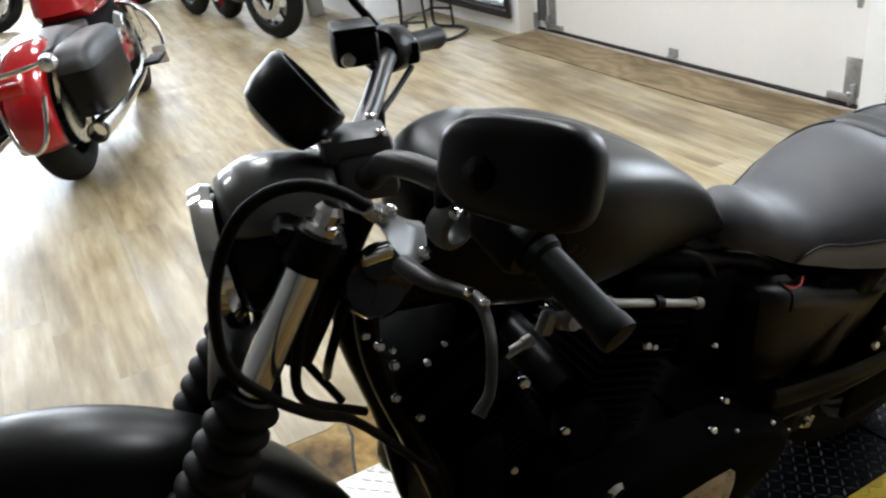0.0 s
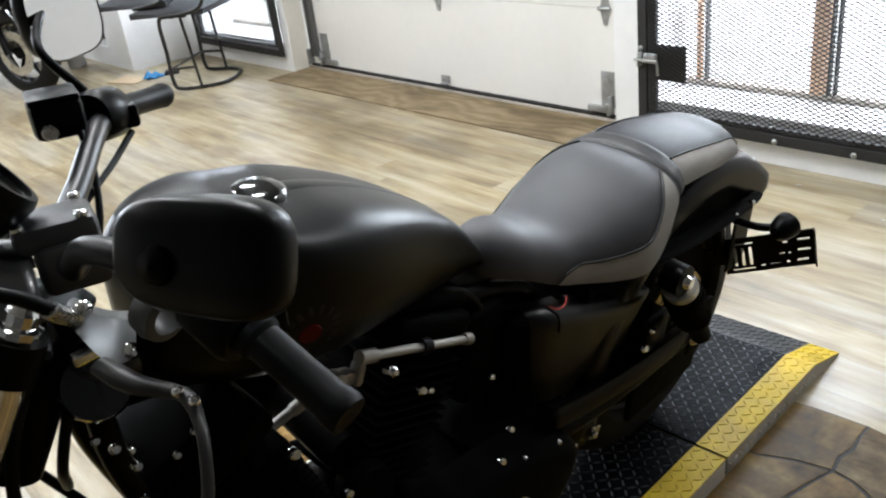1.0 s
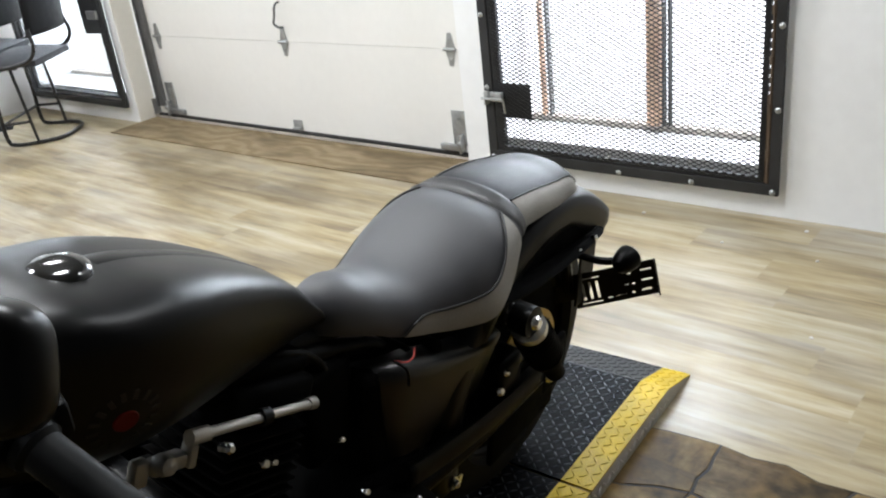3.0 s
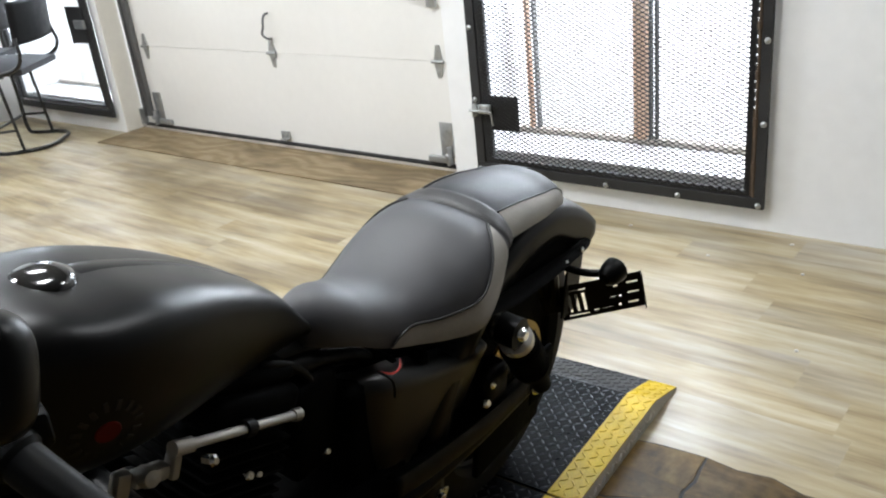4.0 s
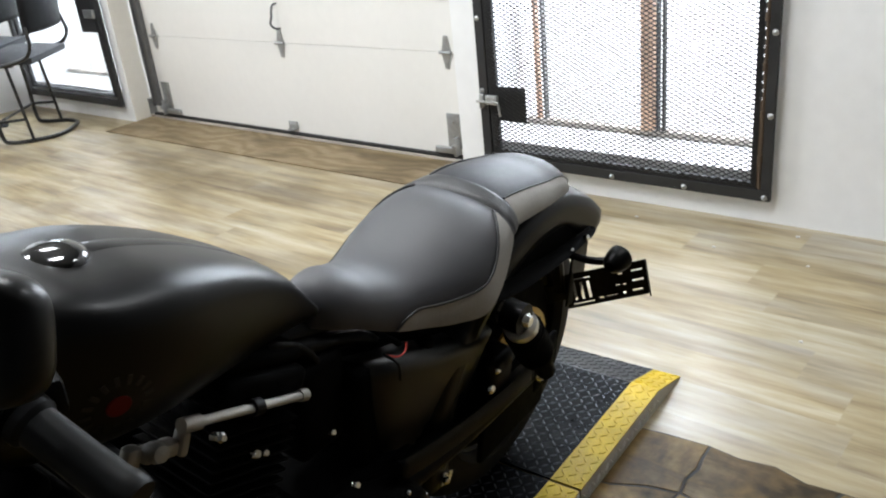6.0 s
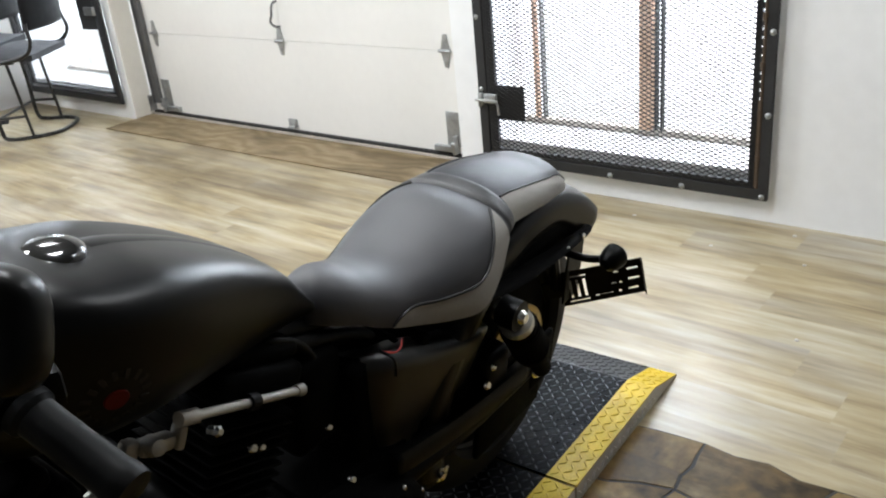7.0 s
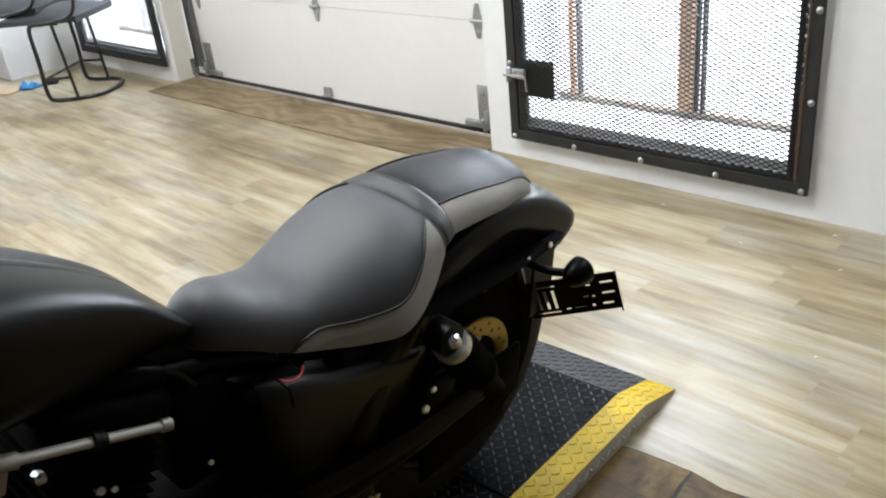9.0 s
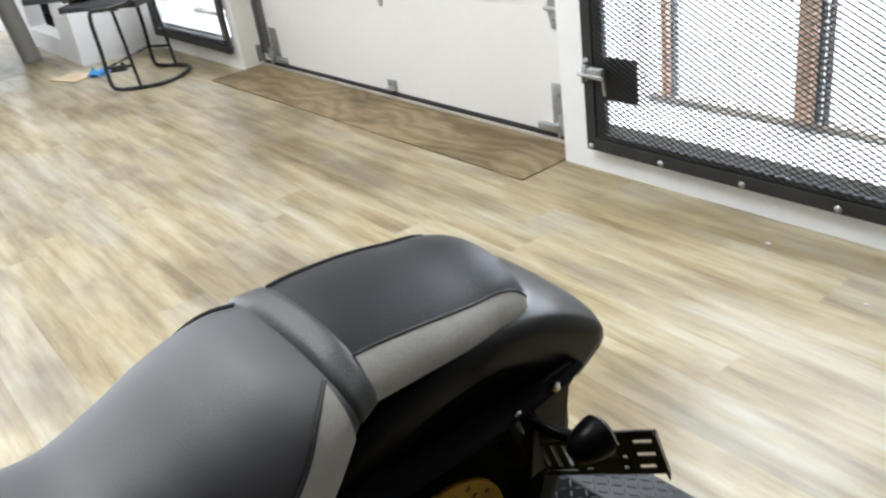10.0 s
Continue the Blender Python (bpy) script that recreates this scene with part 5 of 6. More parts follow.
# fork, steered
for sg in (-1, 1):
    base = Vector((-1.488, sg * 0.098, 0.332))
    up = RAKE.normalized()
    q = lambda z: (z - 0.332) / up.z
    leg = bp("fork_leg", lathe([(0.0005, -0.02), (0.022, -0.02), (0.027, 0.03), (0.027, q(0.60)), (0.0005, q(0.60))], along(base, up), 24), M_satin, label="black fork leg with rubber gaiter", steer=True)
    prof = [(0.030, q(0.555))]
    z = 0.562
    for k in range(9):
        rr = 0.040 - 0.0006 * k
        prof += [(rr - 0.010, q(z)), (rr, q(z + 0.010)), (rr, q(z + 0.014)), (rr - 0.009, q(z + 0.0235))]
        z += 0.0235
    prof += [(0.0285, q(z + 0.004)), (0.024, q(z + 0.006))]
    bp("gaiter", lathe(prof, along(base, up), 28, angle=70), M_gaiter, leg, "black ribbed rubber gaiter", True)
    bp("fork_tube", lathe([(0.0195, q(0.76)), (0.0195, q(0.93))], along(base, up), 28), M_forktube, leg, "bare silver fork tube", True)
    bp("fork_sleeve", lathe([(0.0005, q(0.905)), (0.026, q(0.905)), (0.026, q(0.938)), (0.0005, q(0.938))], along(base, up), 24), M_satin, leg, steer=True)
    bp("fork_cap", lathe([(0.0005, q(0.963)), (0.010, q(0.963)), (0.014, q(0.957)), (0.014, q(0.948)), (0.020, q(0.946)), (0.020, q(0.936)), (0.0005, q(0.936))], along(base, up), 12, angle=25), M_chrome, leg, "chrome fork cap", True)
for z, nm, th in ((0.775, "lower_triple_clamp", 0.035), (0.928, "upper_triple_clamp", 0.024)):
    x = -1.515 + (z - 0.332) * 0.5774
    m = along((x + 0.015, 0, z), RAKE)
    bm = bmesh.new()
    add_box(bm, (0, 0, 0), (0.075, 0.215, th), Matrix.Translation((x + 0.022, 0, z)) @ Matrix.Rotation(radians(30), 4, "Y"), 0.012)
    bp(nm, finish(bm, 40), M_satin, label="black fork clamp", steer=True)

# front fender
bm = bmesh.new()
rows = []
for k in range(37):
    ang = radians(-26 + 92 * k / 36)
    tip = max(0.0, (radians(-16) - ang) / radians(10)) ** 2.2
    row = []
    for j in range(17):
        u = -1 + 2 * j / 16
        y = 0.074 * math.sin(u * math.pi / 2 * 0.98)
        r = 0.400 - 0.045 * (1 - math.cos(u * math.pi / 2)) - 0.03 * abs(u) ** 6 - 0.03 * tip
        row.append(Vector((-1.50 + r * math.sin(ang), y, 0.332 + r * math.cos(ang))))
    rows.append(row)
add_grid(bm, rows)
ff = bp("front_fender", finish(bm, 70), M_matte, label="matte black short front fender", steer=True)
ff.modifiers.new("thickness", "SOLIDIFY").thickness = 0.003

# headlight with its visor
HL = Vector((-1.190, 0, 0.894))
hd = (-1, 0, -0.12)
hl = bp("headlight", lathe([(0.0005, -0.085), (0.035, -0.080), (0.052, -0.060), (0.064, -0.025), (0.068, 0.01), (0.068, 0.030), (0.064, 0.034)], along(HL, hd), 36), M_matte, label="matte black round headlight", steer=True)
bp("trim_ring", lathe([(0.066, 0.036), (0.077, 0.038), (0.081, 0.048), (0.077, 0.060), (0.066, 0.058)], along(HL, hd), 48), M_chrome, hl, "chrome trim ring", True)
bp("lens", lathe([(0.068, 0.054), (0.045, 0.066), (0.0005, 0.071)], along(HL, hd), 36), M_mirror, hl, "clear headlight lens", True)
# visor: a half shell over the lamp
bm = bmesh.new()
rows = []
for k in range(13):
    t = k / 12
    row = []
    for j in range(25):
        a = math.pi * (0.08 + 0.84 * j / 24)
        r = 0.074 + 0.008 * t - 0.020 * max(0.0, t - 0.55) ** 2 / 0.2
        x = HL.x + 0.078 - 0.108 * t - 0.012 * math.sin(a) * t
        row.append(Vector((x, r * math.cos(a), HL.z + 0.020 + r * math.sin(a) * (0.93 + 0.06 * math.sin(math.pi * t)))))
    rows.append(row)
add_grid(bm, rows)
vis = bp("visor", finish(bm, 60), M_visor, label="glossy black headlight visor", steer=True)
vis.modifiers.new("thickness", "SOLIDIFY").thickness = 0.003

# speedometer and bar clamp
SP = Vector((-1.142, 0, 1.038))
sd = Vector((0.80, 0, 0.60))
sp = bp("speedometer", lathe([(0.0005, -0.033), (0.028, -0.032), (0.041, -0.024), (0.047, -0.006), (0.049, 0.022), (0.046, 0.030), (0.040, 0.030), (0.039, 0.024)], along(SP, sd), 40), M_matte, label="matte black round speedometer housing", steer=True)
bp("dial_glass", lathe([(0.040, 0.0245), (0.0005, 0.0255)], along(SP, sd), 40), M_gloss, sp, "dark glossy dial glass", True)
bm = bmesh.new()
add_box(bm, (-1.078, 0, 0.960), (0.062, 0.085, 0.048), Matrix.Identity(4), 0.010)
add_box(bm, (-1.085, 0, 0.990), (0.074, 0.068, 0.028), Matrix.Identity(4), 0.010)
clamp = bp("bar_clamp", finish(bm, 40), M_clamp, label="satin black handlebar clamp", steer=True)
for x, y in ((-1.06, -0.03), (-1.06, 0.03), (-1.115, -0.03), (-1.115, 0.03)):
    bp("clamp_bolt", bolts([((x, y, 1.004), (0, 0, 1))]), M_chrome, clamp, steer=True)

BAR_L = [(-0.945, -0.338, 0.938), (-0.984, -0.256, 0.980), (-1.030, -0.180, 1.010), (-1.066, -0.115, 1.008), (-1.080, -0.055, 0.970)]
BAR_R = [(-1.075, 0.055, 0.970), (-1.048, 0.115, 0.986), (-1.022, 0.180, 1.003), (-1.000, 0.238, 1.008), (-0.960, 0.310, 1.000), (-0.906, 0.383, 0.985)]
bars = bp("handlebar", tube(BAR_L + [(-1.080, 0, 0.968)] + BAR_R, 0.0125, 14, k=10), M_cover, label="black handlebar", steer=2)
for sg in (-1, 1):
    a, b = (Vector((-0.979, -0.266, 0.976)), Vector((-0.943, -0.342, 0.936))) if sg < 0 else (Vector((-0.980, 0.284, 1.005)), Vector((-0.905, 0.384, 0.984)))
    d = (b - a).normalized()
    L = (b - a).length
    gp = bp("grip", lathe([(0.013, 0), (0.019, 0.0), (0.0185, 0.007), (0.0152, 0.011), (0.0150, L * 0.5), (0.0156, L - 0.014), (0.0166, L - 0.010), (0.0170, L - 0.002), (0.016, L + 0.003), (0.0005, L + 0.004)], along(a, d), 28), M_grip, label="black rubber handlebar grip", steer=2)
    # switch housing
    c = a - d * 0.022
    bm = bmesh.new()
    add_lathe(bm, [(0.013, -0.034), (0.027, -0.034), (0.031, -0.026), (0.031, 0.014), (0.027, 0.021), (0.013, 0.021)], along(c, d), 24)
    add_box(bm, c + Vector((0.022, 0, -0.006)), (0.03, 0.035, 0.030), bevel=0.006)
    bp("switch_housing", finish(bm, 40), M_satin, label="black switch housing", steer=2)

# brake master cylinder on the right
bm = bmesh.new()
add_box(bm, (-1.048, 0.203, 1.037), (0.056, 0.056, 0.046), Matrix.Identity(4), 0.010)
add_box(bm, (-1.048, 0.203, 1.058), (0.054, 0.054, 0.010), Matrix.Identity(4), 0.004)
mc = bp("master_cylinder", finish(bm, 40), M_satin, label="black front brake fluid reservoir", steer=2)
bp("sight_glass", lathe([(0.0005, 0.004), (0.0075, 0.004), (0.009, 0.0), (0.0005, -0.004)], along((-1.060, 0.175, 1.026), (0.1, -1, 0)), 18), M_alu, mc, "round sight glass", 2)
bp("brake_lever", tube([(-1.06, 0.225, 1.03), (-1.055, 0.28, 1.015), (-1.01, 0.36, 0.985), (-0.985, 0.41, 0.975)], [0.010, 0.008, 0.007, 0.008], 10, flat=0.6), M_lever, label="dark satin metal brake lever", steer=2)
for k, pts in enumerate(([(-1.03, 0.18, 1.02), (-1.03, 0.15, 0.98), (-1.05, 0.10, 0.92), (-1.12, 0.06, 0.86)], [(-0.97, 0.25, 0.985), (-1.005, 0.20, 0.968), (-1.05, 0.12, 0.958), (-1.09, 0.06, 0.93)])):
    bp("brake_hose", tube(pts, 0.004, 8), M_grip, label="black hose", steer=2)
# paper tag under the right bar
bp("paper_tag", box((-1.0, 0.10, 0.93), (0.03, 0.002, 0.025), 0), M_card, label="small cardboard tag on a string", steer=2, smooth=False)

# clutch perch and lever on the left
bm = bmesh.new()
BACK = Vector((0.008, 0.026, -0.009))
edge = spline([(-1.152, -0.172, 1.014), (-1.142, -0.171, 1.019), (-1.128, -0.168, 1.002), (-1.112, -0.166, 0.988), (-1.100, -0.168, 0.983)], 4)
foot = spline([(-1.152, -0.176, 1.010), (-1.150, -0.188, 1.002), (-1.147, -0.200, 0.993), (-1.140, -0.208, 0.983), (-1.120, -0.203, 0.977)], 4)
rows = []
for q, f in zip(edge, foot):
    rows.append([q + BACK, q + BACK * 0.25 + (q - f) * 0.02, q - BACK * 0.06, q.lerp(f, 0.25) + BACK * 0.06, q.lerp(f, 0.8) + BACK * 0.06, f - BACK * 0.06, f + BACK * 0.3, f + BACK])
add_grid(bm, rows, closed_v=True, cap=True)
pc = bp("clutch_perch", finish(bm, 40), M_perch, label="satin silver clutch lever bracket")
bp("bar_clip", lathe([(0.014, -0.012), (0.021, -0.010), (0.023, 0.0), (0.021, 0.010), (0.014, 0.012)], along((-1.094, -0.200, 1.003), (0.16, -0.98, -0.1)), 24, closed=True), M_perch, pc)
for p in ((-1.139, -0.176, 1.017), (-1.124, -0.205, 0.985), (-1.098, -0.214, 1.020)):
    bp("perch_bolt", bolts([(p, (-0.2, -0.5, 0.85))], 0.0065, 0.006), M_chrome, pc)
lever = bp("clutch_lever", tube([(-1.150, -0.210, 0.990), (-1.146, -0.232, 0.989), (-1.140, -0.249, 0.988), (-1.127, -0.275, 0.990), (-1.126, -0.290, 0.992), (-1.131, -0.309, 0.990), (-1.140, -0.329, 0.982), (-1.155, -0.350, 0.962), (-1.170, -0.357, 0.950)], [0.009, 0.0095, 0.0085, 0.006, 0.0058, 0.0045, 0.0042, 0.0042, 0.0055], 12, flat=0.7), M_lever, label="dark satin metal clutch lever")
bp("lever_pin", bolts([((-1.130, -0.283, 0.997), (-0.2, -0.6, 0.8)), ((-1.127, -0.300, 0.997), (-0.2, -0.6, 0.8))], 0.0042, 0.004), M_chrome, lever)
# horn below the bars with its bright bracket
horn = bp("horn", lathe([(0.0005, -0.020), (0.022, -0.020), (0.030, -0.012), (0.032, 0.0), (0.030, 0.008), (0.020, 0.012), (0.0005, 0.014)], along((-1.105, -0.088, 0.888), (-0.35, -0.9, 0.25)), 28), M_gloss, label="round black horn")
bp("horn_bracket", box((-1.120, -0.104, 0.924), (0.034, 0.010, 0.013), 0.003), M_chrome, horn, "bright horn bracket", smooth=False)
bp("clutch_cable", tube([(-1.164, -0.186, 1.035), (-1.181, -0.171, 1.047), (-1.204, -0.158, 1.055), (-1.232, -0.15, 1.053), (-1.260, -0.15, 1.039), (-1.281, -0.15, 1.005), (-1.293, -0.15, 0.96), (-1.292, -0.15, 0.90), (-1.262, -0.145, 0.845), (-1.21, -0.125, 0.775), (-1.15, -0.09, 0.70), (-1.05, -0.08, 0.55)], 0.0058, 10), M_grip, label="black clutch cable", steer=False)
bp("cable_end", tube([(-1.146, -0.174, 1.012), (-1.158, -0.182, 1.026), (-1.166, -0.186, 1.037)], 0.0072, 10), M_alu, label="silver cable adjuster")
for k, pts in enumerate(([(-1.15, -0.06, 0.92), (-1.20, -0.08, 0.84), (-1.20, -0.06, 0.74), (-1.12, -0.04, 0.66)], [(-1.12, -0.05, 0.88), (-1.15, -0.03, 0.76), (-1.14, 0.02, 0.68)], [(-1.10, 0.03, 0.9), (-1.2, 0.05, 0.80), (-1.16, 0.05, 0.70), (-1.12, 0.03, 0.62)])):
    bp("wiring", tube(pts, 0.006, 8), M_grip)


# mirrors
def mirror(sg, c, back, across, hw, hh0, stem, thick=0.0055, boot=0.009):
    """A rounded mirror at c whose housing back faces `back`."""
    n = Vector(back).normalized()
    u = Vector(across)
    u = (u - n * u.dot(n)).normalized()
    v = n.cross(u)
    out = []
    for k in range(40):
        a = 2 * math.pi * k / 40
        cu, sv = math.cos(a), math.sin(a)
        ww = hw * math.copysign(abs(cu) ** 0.62, cu)
        hh = hh0 * math.copysign(abs(sv) ** 0.62, sv) * (1.0 + 0.10 * cu)
        out.append((ww, hh))
    C = Vector(c)
    bm = bmesh.new()
    rows = [[C + (u * a + v * b) * s + n * d for a, b in out] for s, d in ((0.97, -0.010), (1.0, -0.006), (0.995, 0.004), (0.955, 0.012), (0.86, 0.0165), (0.45, 0.0195), (0.0005, 0.020))]
    add_grid(bm, rows, closed_v=True)
    mi = bp("mirror", finish(bm, 60), M_matte, label="matte black rear-view mirror", steer=False)
    bm = bmesh.new()
    vs = [bm.verts.new(C + (u * a + v * b) * 0.95 - n * 0.0085) for a, b in out]
    bm.faces.new(vs)
    gl = bp("mirror_glass", bm, M_mirror, mi, "mirror glass", smooth=False)
    bp("mirror_stem", tube(stem, thick, 12), M_satin, mi)
    bp("mirror_ball", lathe([(0.0005, -boot), (boot * 0.78, -boot * 0.7), (boot, 0), (boot * 0.78, boot * 0.7), (0.0005, boot)], along(stem[-1], n), 20), M_satin, mi)


mirror(-1, (-1.105, -0.307, 1.108), (-0.857, -0.33, 0.395), (0.40, -0.91, 0.11), 0.063, 0.038, [(-1.098, -0.195, 1.010), (-1.100, -0.200, 1.038), (-1.104, -0.222, 1.055), (-1.114, -0.258, 1.080), (-1.127, -0.296, 1.106)], 0.0085, 0.0145)
mirror(1, (-0.890, 0.365, 1.072), (-0.40, 0.91, -0.10), (0.92, 0.40, 0), 0.062, 0.060, [(-0.93, 0.245, 1.01), (-0.955, 0.285, 1.06), (-0.905, 0.37, 1.085)])


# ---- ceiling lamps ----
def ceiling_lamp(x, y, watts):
    lp = thing("ceiling_lamp", Matrix.Translation((x, y, 3.05)), "square white ceiling light panel, out of view", "lamp", "ceiling lamps")
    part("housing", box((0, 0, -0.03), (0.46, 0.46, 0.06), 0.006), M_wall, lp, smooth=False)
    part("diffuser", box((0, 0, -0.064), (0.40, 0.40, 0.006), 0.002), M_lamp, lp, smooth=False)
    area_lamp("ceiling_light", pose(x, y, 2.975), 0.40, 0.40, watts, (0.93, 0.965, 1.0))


# none is in view; the first is fill added for the right wall
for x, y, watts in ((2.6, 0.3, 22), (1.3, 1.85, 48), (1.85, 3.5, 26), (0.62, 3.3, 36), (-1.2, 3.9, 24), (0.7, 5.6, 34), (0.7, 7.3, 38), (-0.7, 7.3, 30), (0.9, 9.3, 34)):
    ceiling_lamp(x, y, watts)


# ---- other machines and clutter further back ----
def side_wheel(parent, c, R, W, mat_rim, disc=True, turn=0.0):
    """An upright wheel whose axle runs along x, turned about z."""
    T = Matrix.Translation(c) @ Matrix.Rotation(turn, 4, "Z")
    d = T.to_3x3() @ Vector((1, 0, 0))
    F = along(T.translation, d)
    wh = part("wheel", lathe(tyre_profile(R, W, R * 0.30), F, 48, closed=True), M_rubber, parent, "black tyre")
    rr = R * 0.70
    bm = bmesh.new()
    add_lathe(bm, [(rr + 0.004, -W * 0.38), (rr - 0.012, -W * 0.34), (rr - 0.03, 0), (rr - 0.012, W * 0.34), (rr + 0.004, W * 0.38)], F, 40)
    part("rim", finish(bm), mat_rim, wh)
    bm = bmesh.new()
    add_lathe(bm, [(0.0005, -0.05), (0.04, -0.05), (0.04, 0.05), (0.0005, 0.05)], F, 20)
    for k in range(6):
        a = 2 * math.pi * k / 6
        add_tube(bm, [F @ Vector((0.03 * math.cos(a), 0.03 * math.sin(a), 0)), F @ Vector(((rr - 0.02) * math.cos(a), (rr - 0.02) * math.sin(a), 0))], 0.013, 6, smooth=False)
    part("spokes", finish(bm), M_satin, wh)
    if disc:
        for sg in (-1, 1):
            bm = bmesh.new()
            add_lathe(bm, [(R * 0.30, sg * W * 0.55), (R * 0.50, sg * W * 0.55), (R * 0.50, sg * (W * 0.55 + 0.005)), (R * 0.30, sg * (W * 0.55 + 0.005))], F, 40, closed=True)
            part("brake_disc", finish(bm), M_alu, wh, "steel brake disc")
    return wh


def slab(prof, half, mat, name, parent, label="", soft=0.35):
    """A body panel: a side outline (y, z) made thick across x, its edges drawn in."""
    bm = bmesh.new()
    n = len(prof)
    cy, cz = sum(p[0] for p in prof) / n, sum(p[1] for p in prof) / n
    P = spline([(0, y, z) for y, z in prof + prof[:1]], 5)[:-1]
    rows = []
    for xx, k in ((-1, 1 - soft), (-0.85, 1 - soft * 0.35), (-0.5, 1.0), (0, 1.02), (0.5, 1.0), (0.85, 1 - soft * 0.35), (1, 1 - soft)):
        rows.append([Vector((half * xx, cy + (q.y - cy) * k, cz + (q.z - cz) * k)) for q in P])
    add_grid(bm, rows, closed_v=True, cap=True)
    return part(name, finish(bm, 60), mat, parent, label)


def touring_bike():
    """Seen from behind: forward is +y, right is +x."""
    b = thing("touring_motorcycle", pose(0.125, 4.40, 0, 0, -6, -20.5), "red touring motorcycle with black saddlebags and chrome trim", "motorcycle", "parked motorcycles")
    side_wheel(b, (0, 0, 0.31), 0.31, 0.16, M_chrome)
    side_wheel(b, (0, 1.50, 0.31), 0.31, 0.13, M_chrome, turn=0.15)
    # rear fender
    bm = bmesh.new()
    rows = []
    for k in range(25):
        a = radians(-105 + 165 * k / 24)
        rows.append([Vector((0.105 * u, (0.34 - 0.04 * abs(u) ** 3) * math.sin(a), 0.315 + (0.34 - 0.04 * abs(u) ** 3) * math.cos(a))) for u in (-1, -0.8, -0.4, 0, 0.4, 0.8, 1)])
    add_grid(bm, rows)
    f = part("rear_fender", finish(bm, 60), M_red, b, "glossy red rear fender")
    f.modifiers.new("thickness", "SOLIDIFY").thickness = 0.004
    bm = bmesh.new()
    add_tube(bm, [(-0.10, -0.32, 0.46), (-0.06, -0.375, 0.30), (0, -0.385, 0.25), (0.06, -0.375, 0.30), (0.10, -0.32, 0.46)], 0.010, 8)
    part("fender_trim", finish(bm), M_chrome, f, "chrome fender trim")
    part("tail_lamp", box((0, -0.37, 0.52), (0.13, 0.05, 0.06), 0.015), M_redlens, b, "red tail lamp")
    bm = bmesh.new()
    add_tube(bm, [(-0.17, -0.38, 0.60), (0, -0.40, 0.585), (0.17, -0.38, 0.60)], 0.011, 8)
    part("signal_bar", finish(bm), M_chrome, b, "chrome signal bar")
    for sg in (-1, 1):
        part("turn_signal", lathe([(0.0005, 0.04), (0.03, 0.035), (0.037, 0.01), (0.035, -0.01), (0.02, -0.035), (0.0005, -0.04)], along((sg * 0.20, -0.40, 0.60), (0, -1, 0)), 20), M_alu, b, "silver bullet turn signal")
        # saddlebag: box body tapering downwards and a domed lid
        bm = bmesh.new()
        rows = []
        for z, gy, gx in ((0.31, 0.86, 0.80), (0.33, 0.94, 0.94), (0.40, 1.0, 1.0), (0.50, 1.02, 1.0), (0.515, 1.02, 1.0)):
            rows.append([Vector((sg * 0.225 + 0.095 * gx * math.copysign(abs(math.cos(a)) ** 0.45, math.cos(a)), 0.04 + 0.30 * gy * math.copysign(abs(math.sin(a)) ** 0.45, math.sin(a)), z)) for a in (2 * math.pi * k / 36 for k in range(36))])
        add_grid(bm, rows, closed_v=True, cap=True)
        bag = part("saddlebag", finish(bm, 50), M_matte, b, "satin black saddlebag")
        bm = bmesh.new()
        rows = []
        for z, g in ((0.517, 1.04), (0.545, 1.04), (0.585, 0.96), (0.610, 0.78), (0.620, 0.45), (0.622, 0.02)):
            rows.append([Vector((sg * 0.225 + 0.097 * g * math.copysign(abs(math.cos(a)) ** 0.5, math.cos(a)), 0.04 + 0.305 * g * math.copysign(abs(math.sin(a)) ** 0.5, math.sin(a)), z)) for a in (2 * math.pi * k / 36 for k in range(36))])
        add_grid(bm, rows, closed_v=True)
        part("lid", finish(bm, 50), M_leather, bag, "black leather-look domed lid")
        part("latch", box((sg * 0.328, 0.24, 0.535), (0.012, 0.07, 0.05), 0.005), M_chrome, bag, "chrome latch")
        part("exhaust", tube([(sg * 0.20, 0.95, 0.30), (sg * 0.25, 0.60, 0.275), (sg * 0.265, 0.0, 0.265), (sg * 0.255, -0.30, 0.265)], [0.022, 0.030, 0.040, 0.045], 20), M_chrome, b, "chrome exhaust silencer")
        part("exhaust_tip", lathe([(0.042, 0.0), (0.046, 0.02), (0.046, 0.05), (0.038, 0.05), (0.034, 0.0)], along((sg * 0.255, -0.29, 0.265), (0, -1, 0.02)), 24), M_gloss, b, "dark exhaust mouth")
        part("crash_bar", tube([(sg * 0.04, 1.08, 0.52), (sg * 0.14, 1.08, 0.585), (sg * 0.24, 1.08, 0.54), (sg * 0.305, 1.08, 0.41), (sg * 0.29, 1.06, 0.28), (sg * 0.10, 1.04, 0.20)], 0.013, 12), M_chrome, b, "chrome crash bar")
        part("floorboard", box((sg * 0.30, 0.80, 0.30), (0.09, 0.22, 0.02), 0.008), M_grip, b)
        part("foot_pedal", box((sg * 0.295, 0.98, 0.285), (0.075, 0.014, 0.10), 0.006), M_dullalu, b, "ribbed metal foot pedal")
    # passenger and rider seat, tank, engine
    slab([(-0.16, 0.60), (0.05, 0.645), (0.24, 0.65), (0.36, 0.61), (0.54, 0.62), (0.58, 0.57), (0.40, 0.53), (-0.05, 0.53)], 0.135, M_leather, "seat", b, "black two-up leather seat")
